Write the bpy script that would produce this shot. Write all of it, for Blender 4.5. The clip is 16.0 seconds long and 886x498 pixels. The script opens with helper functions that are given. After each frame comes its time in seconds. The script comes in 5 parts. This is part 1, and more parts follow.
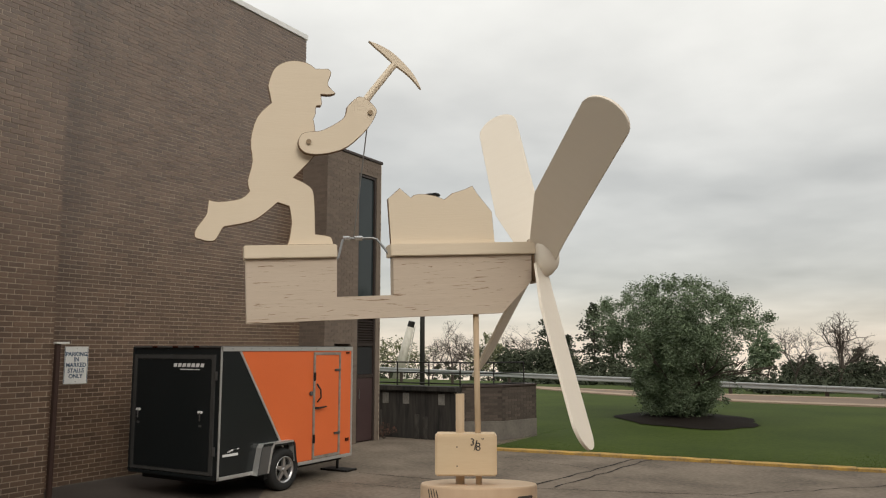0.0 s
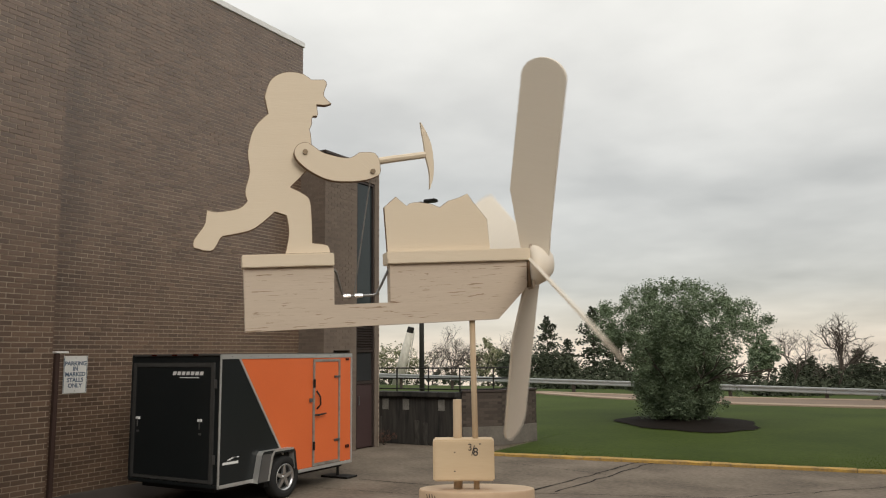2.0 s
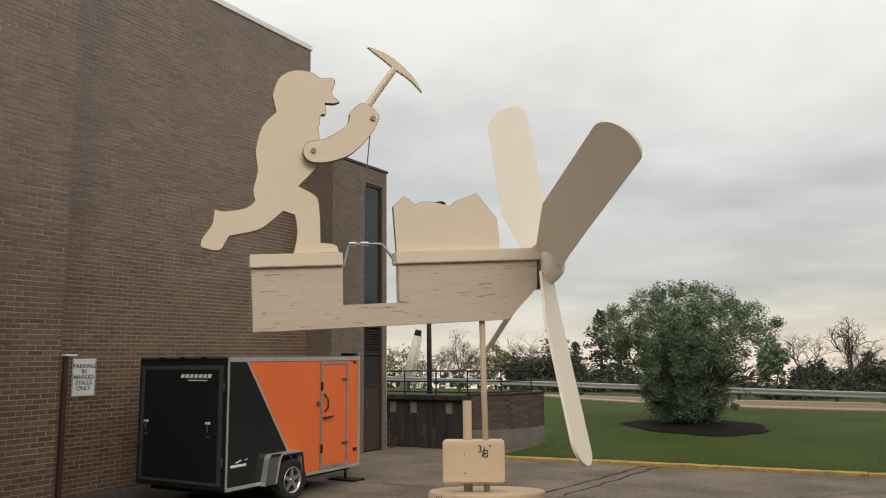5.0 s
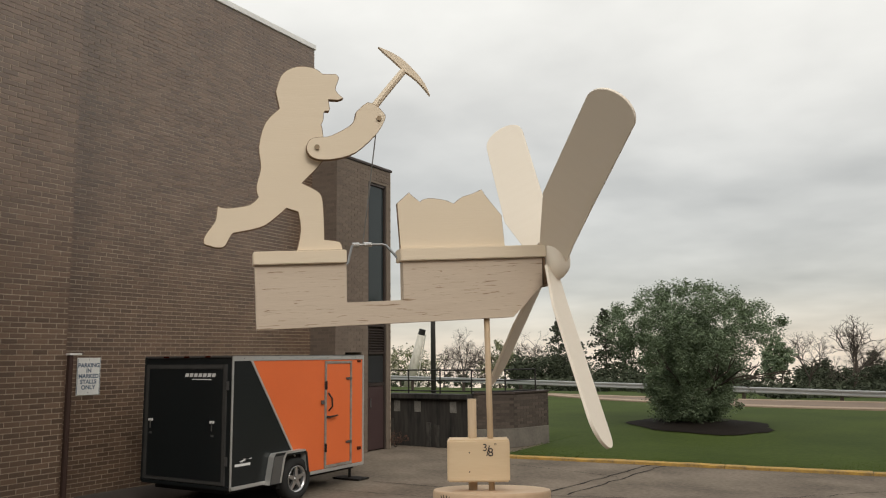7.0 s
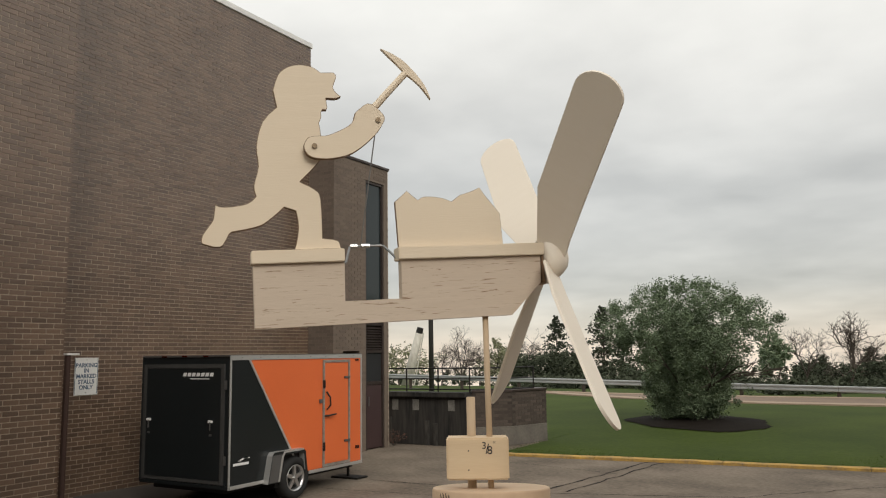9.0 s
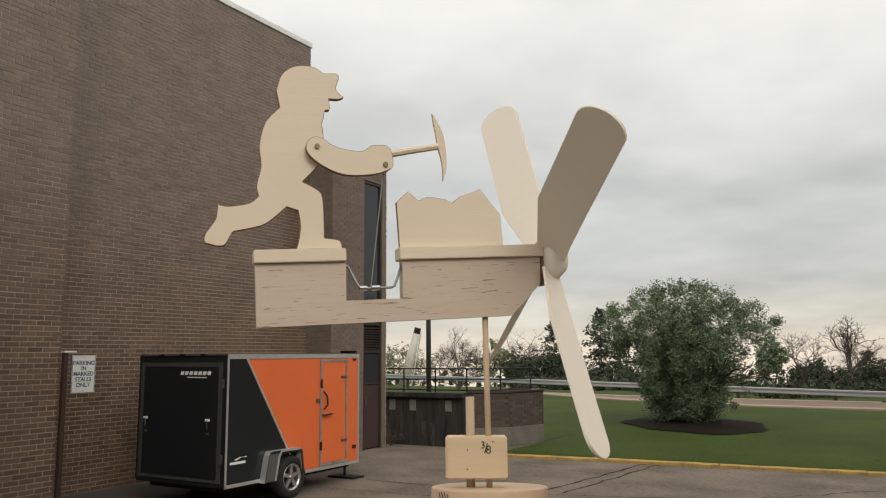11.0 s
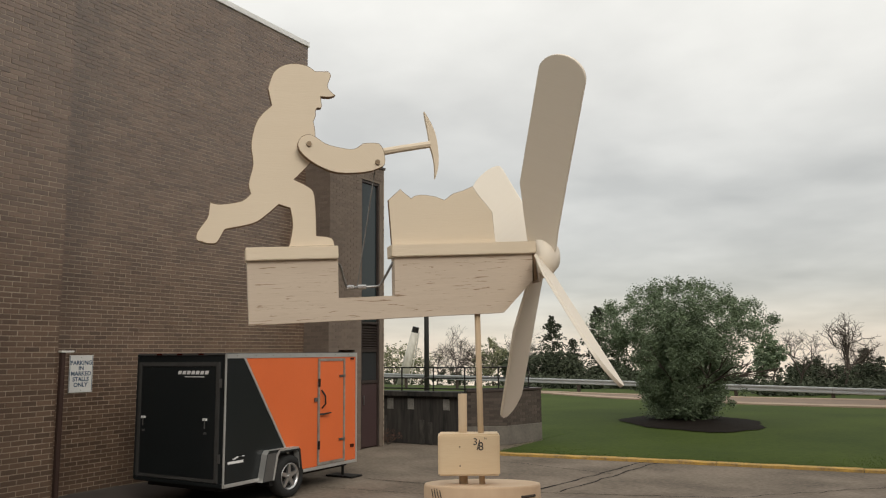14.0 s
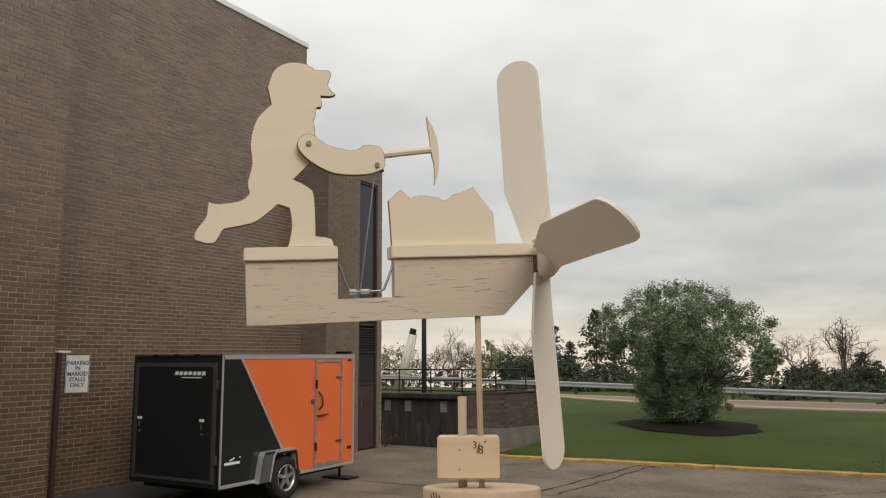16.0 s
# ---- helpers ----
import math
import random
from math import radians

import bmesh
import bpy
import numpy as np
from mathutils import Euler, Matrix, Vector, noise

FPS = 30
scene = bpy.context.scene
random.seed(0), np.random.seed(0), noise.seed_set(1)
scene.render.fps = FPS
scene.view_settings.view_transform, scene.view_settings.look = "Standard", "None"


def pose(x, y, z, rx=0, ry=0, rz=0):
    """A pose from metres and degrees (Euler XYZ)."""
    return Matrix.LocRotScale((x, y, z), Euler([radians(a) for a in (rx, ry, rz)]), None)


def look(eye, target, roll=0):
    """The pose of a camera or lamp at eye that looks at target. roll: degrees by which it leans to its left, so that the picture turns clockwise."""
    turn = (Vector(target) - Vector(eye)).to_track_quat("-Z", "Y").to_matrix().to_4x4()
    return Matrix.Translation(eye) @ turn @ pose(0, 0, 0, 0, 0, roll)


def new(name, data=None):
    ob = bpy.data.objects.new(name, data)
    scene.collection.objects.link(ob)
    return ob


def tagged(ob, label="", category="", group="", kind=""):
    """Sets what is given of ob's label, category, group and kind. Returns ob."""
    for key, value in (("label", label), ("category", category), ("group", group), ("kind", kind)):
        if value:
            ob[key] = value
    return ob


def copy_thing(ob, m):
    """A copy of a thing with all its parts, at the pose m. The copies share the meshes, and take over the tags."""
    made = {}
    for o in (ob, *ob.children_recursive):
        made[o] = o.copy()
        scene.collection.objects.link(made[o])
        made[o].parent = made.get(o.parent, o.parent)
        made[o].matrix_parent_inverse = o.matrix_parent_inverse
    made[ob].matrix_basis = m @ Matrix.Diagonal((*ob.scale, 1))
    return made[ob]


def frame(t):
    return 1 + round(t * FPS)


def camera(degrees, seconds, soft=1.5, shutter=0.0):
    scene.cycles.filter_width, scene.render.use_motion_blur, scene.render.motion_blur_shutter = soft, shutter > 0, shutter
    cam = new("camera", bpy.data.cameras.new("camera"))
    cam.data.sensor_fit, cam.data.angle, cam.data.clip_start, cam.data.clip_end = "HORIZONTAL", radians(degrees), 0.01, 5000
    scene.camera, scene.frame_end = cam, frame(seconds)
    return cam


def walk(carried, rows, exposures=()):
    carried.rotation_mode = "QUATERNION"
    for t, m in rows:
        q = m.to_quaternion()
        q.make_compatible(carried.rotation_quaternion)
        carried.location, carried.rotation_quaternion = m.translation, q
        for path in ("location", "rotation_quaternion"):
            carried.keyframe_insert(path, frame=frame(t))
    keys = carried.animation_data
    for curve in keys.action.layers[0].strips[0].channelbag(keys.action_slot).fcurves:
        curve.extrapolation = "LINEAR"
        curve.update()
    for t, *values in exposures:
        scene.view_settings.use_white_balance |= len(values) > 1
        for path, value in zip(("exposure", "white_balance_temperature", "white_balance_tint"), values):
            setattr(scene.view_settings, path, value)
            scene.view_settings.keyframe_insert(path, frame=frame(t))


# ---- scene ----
DEGREES = 59.0
cam = camera(DEGREES, 16.0, soft=1.15, shutter=0.25)
PATH = [
    (0.0, pose(0.0000, -0.0000, 2.0500, 97.237, -0.000, 30.000)),
    (0.5, pose(0.0012, -0.0006, 2.0494, 97.252, 0.179, 30.006)),
    (1.0, pose(0.0042, -0.0022, 2.0494, 97.379, 0.347, 29.961)),
    (1.5, pose(0.0068, -0.0030, 2.0503, 97.511, 0.492, 29.948)),
    (2.0, pose(0.0113, -0.0107, 2.0512, 97.635, 0.569, 29.971)),
    (2.5, pose(0.0104, -0.0081, 2.0516, 97.742, 0.629, 30.031)),
    (3.0, pose(0.0066, -0.0063, 2.0510, 97.796, 0.555, 30.074)),
    (3.5, pose(0.0094, -0.0106, 2.0497, 97.877, 0.377, 30.118)),
    (4.0, pose(0.0037, -0.0071, 2.0481, 97.880, 0.394, 30.221)),
    (6.5, pose(-0.0012, 0.0053, 2.0467, 97.822, 0.679, 30.829)),
    (7.0, pose(-0.0043, 0.0070, 2.0453, 97.804, 0.584, 30.797)),
    (7.5, pose(-0.0077, 0.0074, 2.0439, 97.841, 0.471, 30.736)),
    (8.0, pose(-0.0099, 0.0085, 2.0437, 97.867, 0.517, 30.676)),
    (8.5, pose(-0.0083, 0.0076, 2.0456, 97.802, 0.662, 30.629)),
    (9.0, pose(-0.0058, 0.0070, 2.0454, 97.673, 0.869, 30.645)),
    (11.5, pose(-0.0041, -0.0042, 2.0442, 97.761, 0.346, 30.423)),
    (12.0, pose(-0.0019, -0.0015, 2.0443, 97.846, 0.473, 30.357)),
    (12.5, pose(0.0039, -0.0006, 2.0448, 97.886, 0.635, 30.273)),
    (13.0, pose(0.0056, -0.0025, 2.0438, 97.868, 0.654, 30.305)),
    (13.5, pose(0.0055, -0.0009, 2.0429, 97.795, 0.605, 30.331)),
    (14.0, pose(0.0050, -0.0004, 2.0411, 97.636, 0.574, 30.325)),
    (14.5, pose(0.0007, 0.0052, 2.0402, 97.451, 0.559, 30.322)),
    (15.0, pose(-0.0049, 0.0104, 2.0400, 97.349, 0.474, 30.316)),
    (15.5, pose(-0.0036, 0.0081, 2.0416, 97.547, 0.382, 30.250)),
    (16.0, pose(-0.0043, 0.0075, 2.0416, 97.774, 0.287, 30.132)),
]
walk(cam, PATH)

# ---- world and light ----
world = bpy.data.worlds.new("overcast_evening")
scene.world = world
world.use_nodes = True


def build_sky():
    nt = world.node_tree
    nt.nodes.clear()
    N, L = nt.nodes.new, nt.links.new
    out, bg = N("ShaderNodeOutputWorld"), N("ShaderNodeBackground")
    tc, sep = N("ShaderNodeTexCoord"), N("ShaderNodeSeparateXYZ")
    L(tc.outputs["Generated"], sep.inputs[0])
    # flatten the dome so that clouds crowd towards the horizon
    add = N("ShaderNodeMath"); add.operation = "ADD"; add.inputs[1].default_value = 0.16
    L(sep.outputs["Z"], add.inputs[0])
    mx = N("ShaderNodeMath"); mx.operation = "MAXIMUM"; mx.inputs[1].default_value = 0.08
    L(add.outputs[0], mx.inputs[0])
    comb = N("ShaderNodeCombineXYZ")
    for axis in "XY":
        d = N("ShaderNodeMath"); d.operation = "DIVIDE"
        L(sep.outputs[axis], d.inputs[0]); L(mx.outputs[0], d.inputs[1]); L(d.outputs[0], comb.inputs[axis])
    noise_a, noise_b = N("ShaderNodeTexNoise"), N("ShaderNodeTexNoise")
    noise_a.inputs["Scale"].default_value, noise_a.inputs["Detail"].default_value, noise_a.inputs["Roughness"].default_value = 0.85, 4, 0.45
    noise_a.inputs["Distortion"].default_value = 0.4
    noise_b.inputs["Scale"].default_value, noise_b.inputs["Detail"].default_value = 3.2, 5
    L(comb.outputs[0], noise_a.inputs["Vector"]); L(comb.outputs[0], noise_b.inputs["Vector"])
    mixn = N("ShaderNodeMix"); mixn.data_type = "FLOAT"; mixn.inputs[0].default_value = 0.22
    L(noise_a.outputs[0], mixn.inputs[2]); L(noise_b.outputs[0], mixn.inputs[3])
    cloud = N("ShaderNodeMapRange")
    cloud.inputs[1].default_value, cloud.inputs[2].default_value, cloud.inputs[3].default_value, cloud.inputs[4].default_value = 0.36, 0.64, 0.80, 1.18
    L(mixn.outputs[0], cloud.inputs[0])
    # brightness by height: pale warm glow on the horizon, grey above it, bright overhead
    ramp = N("ShaderNodeValToRGB")
    e = ramp.color_ramp.elements
    e[0].position, e[0].color = 0.0, (0.82, 0.71, 0.61, 1)
    e[1].position, e[1].color = 1.0, (0.98, 0.97, 0.94, 1)
    for at, c in ((0.03, (0.62, 0.57, 0.515)), (0.075, (0.495, 0.478, 0.458)), (0.20, (0.578, 0.568, 0.548)), (0.32, (0.77, 0.755, 0.725)), (0.45, (0.90, 0.885, 0.85))):
        e.new(at).color = (*c, 1)
    L(sep.outputs["Z"], ramp.inputs[0])
    low = N("ShaderNodeVectorMath"); low.operation = "SCALE"
    L(ramp.outputs[0], low.inputs[0]); L(cloud.outputs[0], low.inputs[3])
    sky = N("ShaderNodeTexSky"); sky.sky_type, sky.sun_disc = "NISHITA", False
    sky.sun_elevation, sky.sun_rotation = radians(SUN_EL), radians(SUN_ROT)
    scl = N("ShaderNodeVectorMath"); scl.operation = "SCALE"; scl.inputs[3].default_value = 0.02
    L(sky.outputs[0], scl.inputs[0])
    tot = N("ShaderNodeVectorMath"); tot.operation = "ADD"
    L(low.outputs[0], tot.inputs[0]); L(scl.outputs[0], tot.inputs[1])
    warm = N("ShaderNodeVectorMath"); warm.operation = "MULTIPLY"; warm.inputs[1].default_value = (1.008, 1.0, 0.962)
    L(tot.outputs[0], warm.inputs[0])
    L(warm.outputs[0], bg.inputs["Color"]); bg.inputs["Strength"].default_value = 1.0
    L(bg.outputs[0], out.inputs[0])


SUN_EL, SUN_ROT = 40.0, 125.0
build_sky()
sun_data = bpy.data.lights.new("sun", "SUN")
sun_data.energy, sun_data.angle, sun_data.color = 1.5, radians(30), (1.0, 0.93, 0.82)
sun = new("sun", sun_data)
sun.matrix_world = look((9, -6.3, 9), (-0.6, 1.2, 1.0))
scene.view_settings.exposure = 0.0


# ---- materials ----
def material(name, base, rough=0.7, metal=0.0, other=None, scale=8.0, amount=0.5, fine=60.0, bump=0.1, island=0.0, obrand=0.0, stretch=(1, 1, 1), spec=0.5):
    """Two scales of variation between base and other, with fine relief, in metres of the thing's own space."""
    m = bpy.data.materials.new(name)
    m.use_nodes = True
    nt = m.node_tree
    N, L = nt.nodes.new, nt.links.new
    b = nt.nodes["Principled BSDF"]
    b.inputs["Roughness"].default_value, b.inputs["Metallic"].default_value = rough, metal
    b.inputs["Specular IOR Level"].default_value = spec
    other = other or tuple(c * 0.75 for c in base)
    tc, mp = N("ShaderNodeTexCoord"), N("ShaderNodeMapping")
    mp.inputs["Scale"].default_value = stretch
    L(tc.outputs["Object"], mp.inputs[0])
    n1, n2 = N("ShaderNodeTexNoise"), N("ShaderNodeTexNoise")
    n1.inputs["Scale"].default_value, n1.inputs["Detail"].default_value = scale, 4
    n2.inputs["Scale"].default_value, n2.inputs["Detail"].default_value = fine, 3
    L(mp.outputs[0], n1.inputs["Vector"]); L(mp.outputs[0], n2.inputs["Vector"])
    mixf = N("ShaderNodeMix"); mixf.data_type = "FLOAT"; mixf.inputs[0].default_value = 0.4
    L(n1.outputs[0], mixf.inputs[2]); L(n2.outputs[0], mixf.inputs[3])
    fac = N("ShaderNodeMapRange")
    fac.inputs[1].default_value, fac.inputs[2].default_value = 0.35, 0.65
    fac.inputs[3].default_value, fac.inputs[4].default_value = 0.0, amount
    L(mixf.outputs[0], fac.inputs[0])
    mix = N("ShaderNodeMix"); mix.data_type = "RGBA"
    mix.inputs[6].default_value, mix.inputs[7].default_value = (*base, 1), (*other, 1)
    L(fac.outputs[0], mix.inputs[0])
    color = mix.outputs[2]
    for on, node_type, socket in ((island, "ShaderNodeNewGeometry", "Random Per Island"), (obrand, "ShaderNodeObjectInfo", "Random")):
        if on:
            g, r = N(node_type), N("ShaderNodeMapRange")
            r.inputs[3].default_value, r.inputs[4].default_value = 1 - on, 1 + on
            L(g.outputs[socket], r.inputs[0])
            v = N("ShaderNodeVectorMath"); v.operation = "SCALE"
            L(color, v.inputs[0]); L(r.outputs[0], v.inputs[3])
            color = v.outputs[0]
    L(color, b.inputs["Base Color"])
    if bump:
        bp = N("ShaderNodeBump"); bp.inputs["Strength"].default_value = bump; bp.inputs["Distance"].default_value = 0.004
        L(mixf.outputs[0], bp.inputs["Height"]); L(bp.outputs[0], b.inputs["Normal"])
    return m


def plywood(name, base, grain, streak=0.0):
    """Pale wood with grain that runs along x, and dark short checks where streak is given."""
    m = material(name, base, 0.62, other=grain, scale=14, amount=0.38, fine=90, bump=0.12, stretch=(0.6, 4, 6))
    if streak:
        nt = m.node_tree
        N, L = nt.nodes.new, nt.links.new
        b = nt.nodes["Principled BSDF"]
        old = b.inputs["Base Color"].links[0].from_socket
        tc, mp, n = N("ShaderNodeTexCoord"), N("ShaderNodeMapping"), N("ShaderNodeTexNoise")
        mp.inputs["Scale"].default_value = (20, 40, 300); n.inputs["Distortion"].default_value = 1.6; mp.inputs["Rotation"].default_value = (0, radians(7), 0)
        L(tc.outputs["Object"], mp.inputs[0]); L(mp.outputs[0], n.inputs["Vector"])
        n.inputs["Scale"].default_value, n.inputs["Detail"].default_value = 1.0, 2
        r = N("ShaderNodeMapRange"); r.inputs[1].default_value, r.inputs[2].default_value = 0.635, 0.70
        r.inputs[4].default_value = streak
        L(n.outputs[0], r.inputs[0])
        mix = N("ShaderNodeMix"); mix.data_type = "RGBA"; mix.inputs[7].default_value = (0.22, 0.14, 0.08, 1)
        L(r.outputs[0], mix.inputs[0]); L(old, mix.inputs[6]); L(mix.outputs[2], b.inputs["Base Color"])
    return m


WOOD = plywood("sanded_plywood", (0.69, 0.585, 0.45), (0.66, 0.55, 0.415))
WOOD_GRAIN = plywood("grained_plywood", (0.55, 0.455, 0.365), (0.43, 0.34, 0.26), 0.9)
WOOD_EDGE = material("cut_wood_edge", (0.20, 0.125, 0.07), 0.75, scale=30, amount=0.6)
BLADE = plywood("primed_blade_wood", (0.79, 0.715, 0.615), (0.755, 0.675, 0.57))
PINE = plywood("pine_block", (0.63, 0.485, 0.318), (0.54, 0.385, 0.240))
DOWEL = material("dowel_wood", (0.49, 0.365, 0.24), 0.6, other=(0.38, 0.275, 0.17), scale=20, stretch=(6, 6, 0.7))
LOG_TOP = material("sawn_log", (0.60, 0.45, 0.31), 0.75, other=(0.50, 0.35, 0.225), scale=20, bump=0.3)
LOG_SIDE = material("peeled_log", (0.54, 0.385, 0.255), 0.75, other=(0.38, 0.25, 0.155), scale=14, bump=0.4, stretch=(1, 1, 0.25))
INK = material("black_ink", (0.02, 0.02, 0.025), 0.6, bump=0)
STEEL = material("zinc_steel", (0.27, 0.27, 0.27), 0.4, 1.0, scale=40, amount=0.4, bump=0.03)
CHROME = material("bright_sleeve", (0.62, 0.62, 0.62), 0.25, 1.0, scale=40, amount=0.2, bump=0)
BOLT = material("brass_bolt", (0.20, 0.15, 0.10), 0.45, 0.8, scale=40, bump=0)
DARK_WIRE = material("dark_wire", (0.26, 0.25, 0.24), 0.45, 0.7, scale=40, bump=0)

BRICK = material("brown_brick", (0.137, 0.086, 0.057), 0.34, other=(0.098, 0.060, 0.040), scale=1.2, amount=0.9, fine=45, bump=0.12, island=0.22, spec=0.95)
BRICK_P = material("brown_brick_piece", (0.137, 0.086, 0.057), 0.34, other=(0.098, 0.060, 0.040), scale=1.2, amount=0.9, fine=45, bump=0.12, obrand=0.30, spec=0.95)
BRICK_DARK = material("dark_brick", (0.182, 0.140, 0.111), 0.75, other=(0.142, 0.109, 0.087), scale=1.5, amount=0.9, fine=45, bump=0.25, island=0.12, obrand=0.12, spec=0.4)
MORTAR_DARK = material("grimy_mortar", (0.185, 0.150, 0.122), 0.95, other=(0.14, 0.112, 0.09), scale=2.0, amount=0.8, bump=0.3, spec=0.2)
BRICK_SOOT = material("sooty_brick", (0.078, 0.062, 0.052), 0.85, other=(0.054, 0.043, 0.036), scale=1.5, amount=0.9, fine=45, bump=0.35, island=0.2, obrand=0.2, spec=0.25)
MORTAR_SOOT = material("sooty_mortar", (0.080, 0.067, 0.057), 0.95, scale=2.0, amount=0.8, bump=0.3, spec=0.2)
MORTAR = material("mortar", (0.43, 0.36, 0.28), 0.6, other=(0.29, 0.24, 0.185), scale=2.0, amount=0.8, bump=0.2, spec=0.6)
COPING = material("metal_coping", (0.72, 0.72, 0.70), 0.45, 0.2, scale=3)
BRONZE = material("bronze_frame", (0.060, 0.045, 0.040), 0.45, 0.4, scale=3)
DARK_DOOR = material("maroon_door_paint", (0.060, 0.036, 0.036), 0.45, scale=3, amount=0.4, bump=0.05)
CONCRETE = material("stained_concrete", (0.005, 0.005, 0.005), 0.92, other=(0.060, 0.053, 0.046), scale=3.4, amount=0.7, fine=14, bump=0.3, stretch=(1.4, 1, 0.16))
CONCRETE_BASE = material("pale_concrete", (0.155, 0.138, 0.118), 0.92, other=(0.10, 0.088, 0.076), scale=3, amount=0.9, fine=20, bump=0.3)
RIB = material("stained_rib", (0.075, 0.068, 0.060), 0.92, other=(0.02, 0.018, 0.016), scale=5, amount=1.0, fine=18, bump=0.3, stretch=(1, 1, 0.3))
PATCH = material("pale_patch", (0.22, 0.21, 0.19), 0.9, other=(0.06, 0.056, 0.05), scale=4, amount=0.9)
ASPHALT = material("weathered_asphalt", (0.225, 0.183, 0.142), 0.93, other=(0.100, 0.080, 0.061), scale=0.9, amount=1.0, fine=14, bump=0.5, spec=0.3)
# darker asphalt colour that paints the shade between trailer and wall
ASPHALT_SHADE = material("shaded_asphalt", (0.045, 0.036, 0.031), 0.7, other=(0.070, 0.057, 0.049), scale=1.5, amount=1.0, fine=30, bump=0.4)
TAR = material("tar_seam", (0.016, 0.014, 0.013), 0.95, scale=5, spec=0.15)
KERB_PAINT = material("yellow_kerb_paint", (0.52, 0.315, 0.065), 0.8, other=(0.20, 0.14, 0.07), scale=5, amount=0.9, fine=25, bump=0.3)
GRASS = material("mown_grass", (0.056, 0.080, 0.013), 0.9, other=(0.030, 0.048, 0.008), scale=0.35, amount=0.9, fine=9, bump=0.6, spec=0.15)
GRASS_BLADE = material("grass_blade", (0.066, 0.096, 0.017), 0.9, other=(0.044, 0.068, 0.012), scale=0.5, amount=0.8, fine=9, bump=0, spec=0.15, island=0.12)
MULCH = material("dark_mulch", (0.017, 0.013, 0.010), 0.95, other=(0.007, 0.005, 0.004), scale=6, bump=0.8, spec=0.1)
ROAD = material("pale_road", (0.36, 0.27, 0.20), 0.9, other=(0.29, 0.21, 0.15), scale=0.8, amount=0.8, bump=0.2)
ROAD_BED = material("worn_road", (0.21, 0.150, 0.108), 0.9, other=(0.145, 0.105, 0.076), scale=0.8, amount=0.8, bump=0.2)
GALV = material("galvanised_rail", (0.42, 0.43, 0.43), 0.5, 0.5, scale=1.5)
RUST = material("rusty_steel", (0.045, 0.022, 0.016), 0.8, scale=6)
POLE_GREY = material("dark_grey_pole", (0.045, 0.043, 0.042), 0.6, 0.2, scale=3)
IRON = material("dark_iron", (0.022, 0.020, 0.019), 0.55, 0.5, scale=4)
WHITE_PAINT = material("white_mast_paint", (0.62, 0.60, 0.54), 0.7, other=(0.28, 0.25, 0.20), scale=1.3, amount=0.7, fine=5, stretch=(1, 1, 0.5))
TWIG = material("bare_twig", (0.060, 0.046, 0.036), 0.9, scale=2)
BARK = material("tree_bark", (0.055, 0.042, 0.032), 0.95, scale=8, bump=0.6)
LEAF = material("spring_leaf", (0.148, 0.196, 0.110), 0.75, other=(0.108, 0.148, 0.084), scale=1.2, amount=0.8, fine=10, bump=0, island=0.16)
NEEDLE = material("conifer_needles", (0.066, 0.076, 0.050), 0.95, other=(0.044, 0.053, 0.036), scale=1.0, amount=0.8, bump=0, island=0.3, spec=0.1)
DRY_LEAF = material("dry_red_leaf", (0.10, 0.045, 0.030), 0.8, other=(0.06, 0.03, 0.02), scale=5, bump=0, island=0.4)
# olive leaf colour, made paler to put distance haze into it
HAZED_LEAF = material("hazed_far_foliage", (0.200, 0.205, 0.110), 0.85, other=(0.135, 0.142, 0.078), scale=0.5, amount=0.8, bump=0, island=0.35)

TR_BLACK = material("black_trailer_skin", (0.012, 0.015, 0.0165), 0.28, scale=2, amount=0.5, bump=0.03, spec=0.42)
TR_ORANGE = material("orange_trailer_skin", (0.70, 0.150, 0.044), 0.34, other=(0.60, 0.122, 0.036), scale=1.2, amount=0.5, bump=0.02)
TR_TRIM = material("aluminium_trim", (0.55, 0.55, 0.54), 0.4, 0.6, scale=6, amount=0.4)
TR_WORN = material("worn_aluminium", (0.40, 0.38, 0.35), 0.5, 0.5, other=(0.22, 0.19, 0.16), scale=9, amount=0.8)
TR_DULL = material("weathered_door_frame", (0.085, 0.085, 0.084), 0.5, 0.4, scale=6, amount=0.8)
TR_GREY = material("dull_aluminium", (0.18, 0.18, 0.18), 0.45, 0.7, scale=6, amount=0.4)
RUBBER = material("tyre_rubber", (0.012, 0.012, 0.012), 0.85, scale=10)
ALLOY = material("alloy_rim", (0.62, 0.62, 0.63), 0.3, 0.9, scale=10, amount=0.3)
WHITE_INK = material("white_vinyl", (0.70, 0.70, 0.70), 0.5, bump=0, amount=0.1)
SIGN_WHITE = material("sign_white", (0.72, 0.71, 0.68), 0.5, scale=3, amount=0.5, bump=0)
SIGN_BLUE = material("sign_blue_ink", (0.05, 0.09, 0.15), 0.5, bump=0)
AMBER = material("marker_lens", (0.06, 0.010, 0.006), 0.25, bump=0)
CAR_PAINT = material("far_car_paint", (0.30, 0.28, 0.27), 0.35, 0.2, scale=1, obrand=0.6, bump=0)
CAR_GLASS = material("car_glass", (0.03, 0.03, 0.035), 0.15, bump=0)


def glass(name, tint):
    m = bpy.data.materials.new(name)
    m.use_nodes = True
    b = m.node_tree.nodes["Principled BSDF"]
    b.inputs["Base Color"].default_value, b.inputs["Roughness"].default_value = (*tint, 1), 0.08
    b.inputs["Specular IOR Level"].default_value = 0.45
    return m


PANE = glass("dark_tinted_glass", (0.018, 0.026, 0.028))


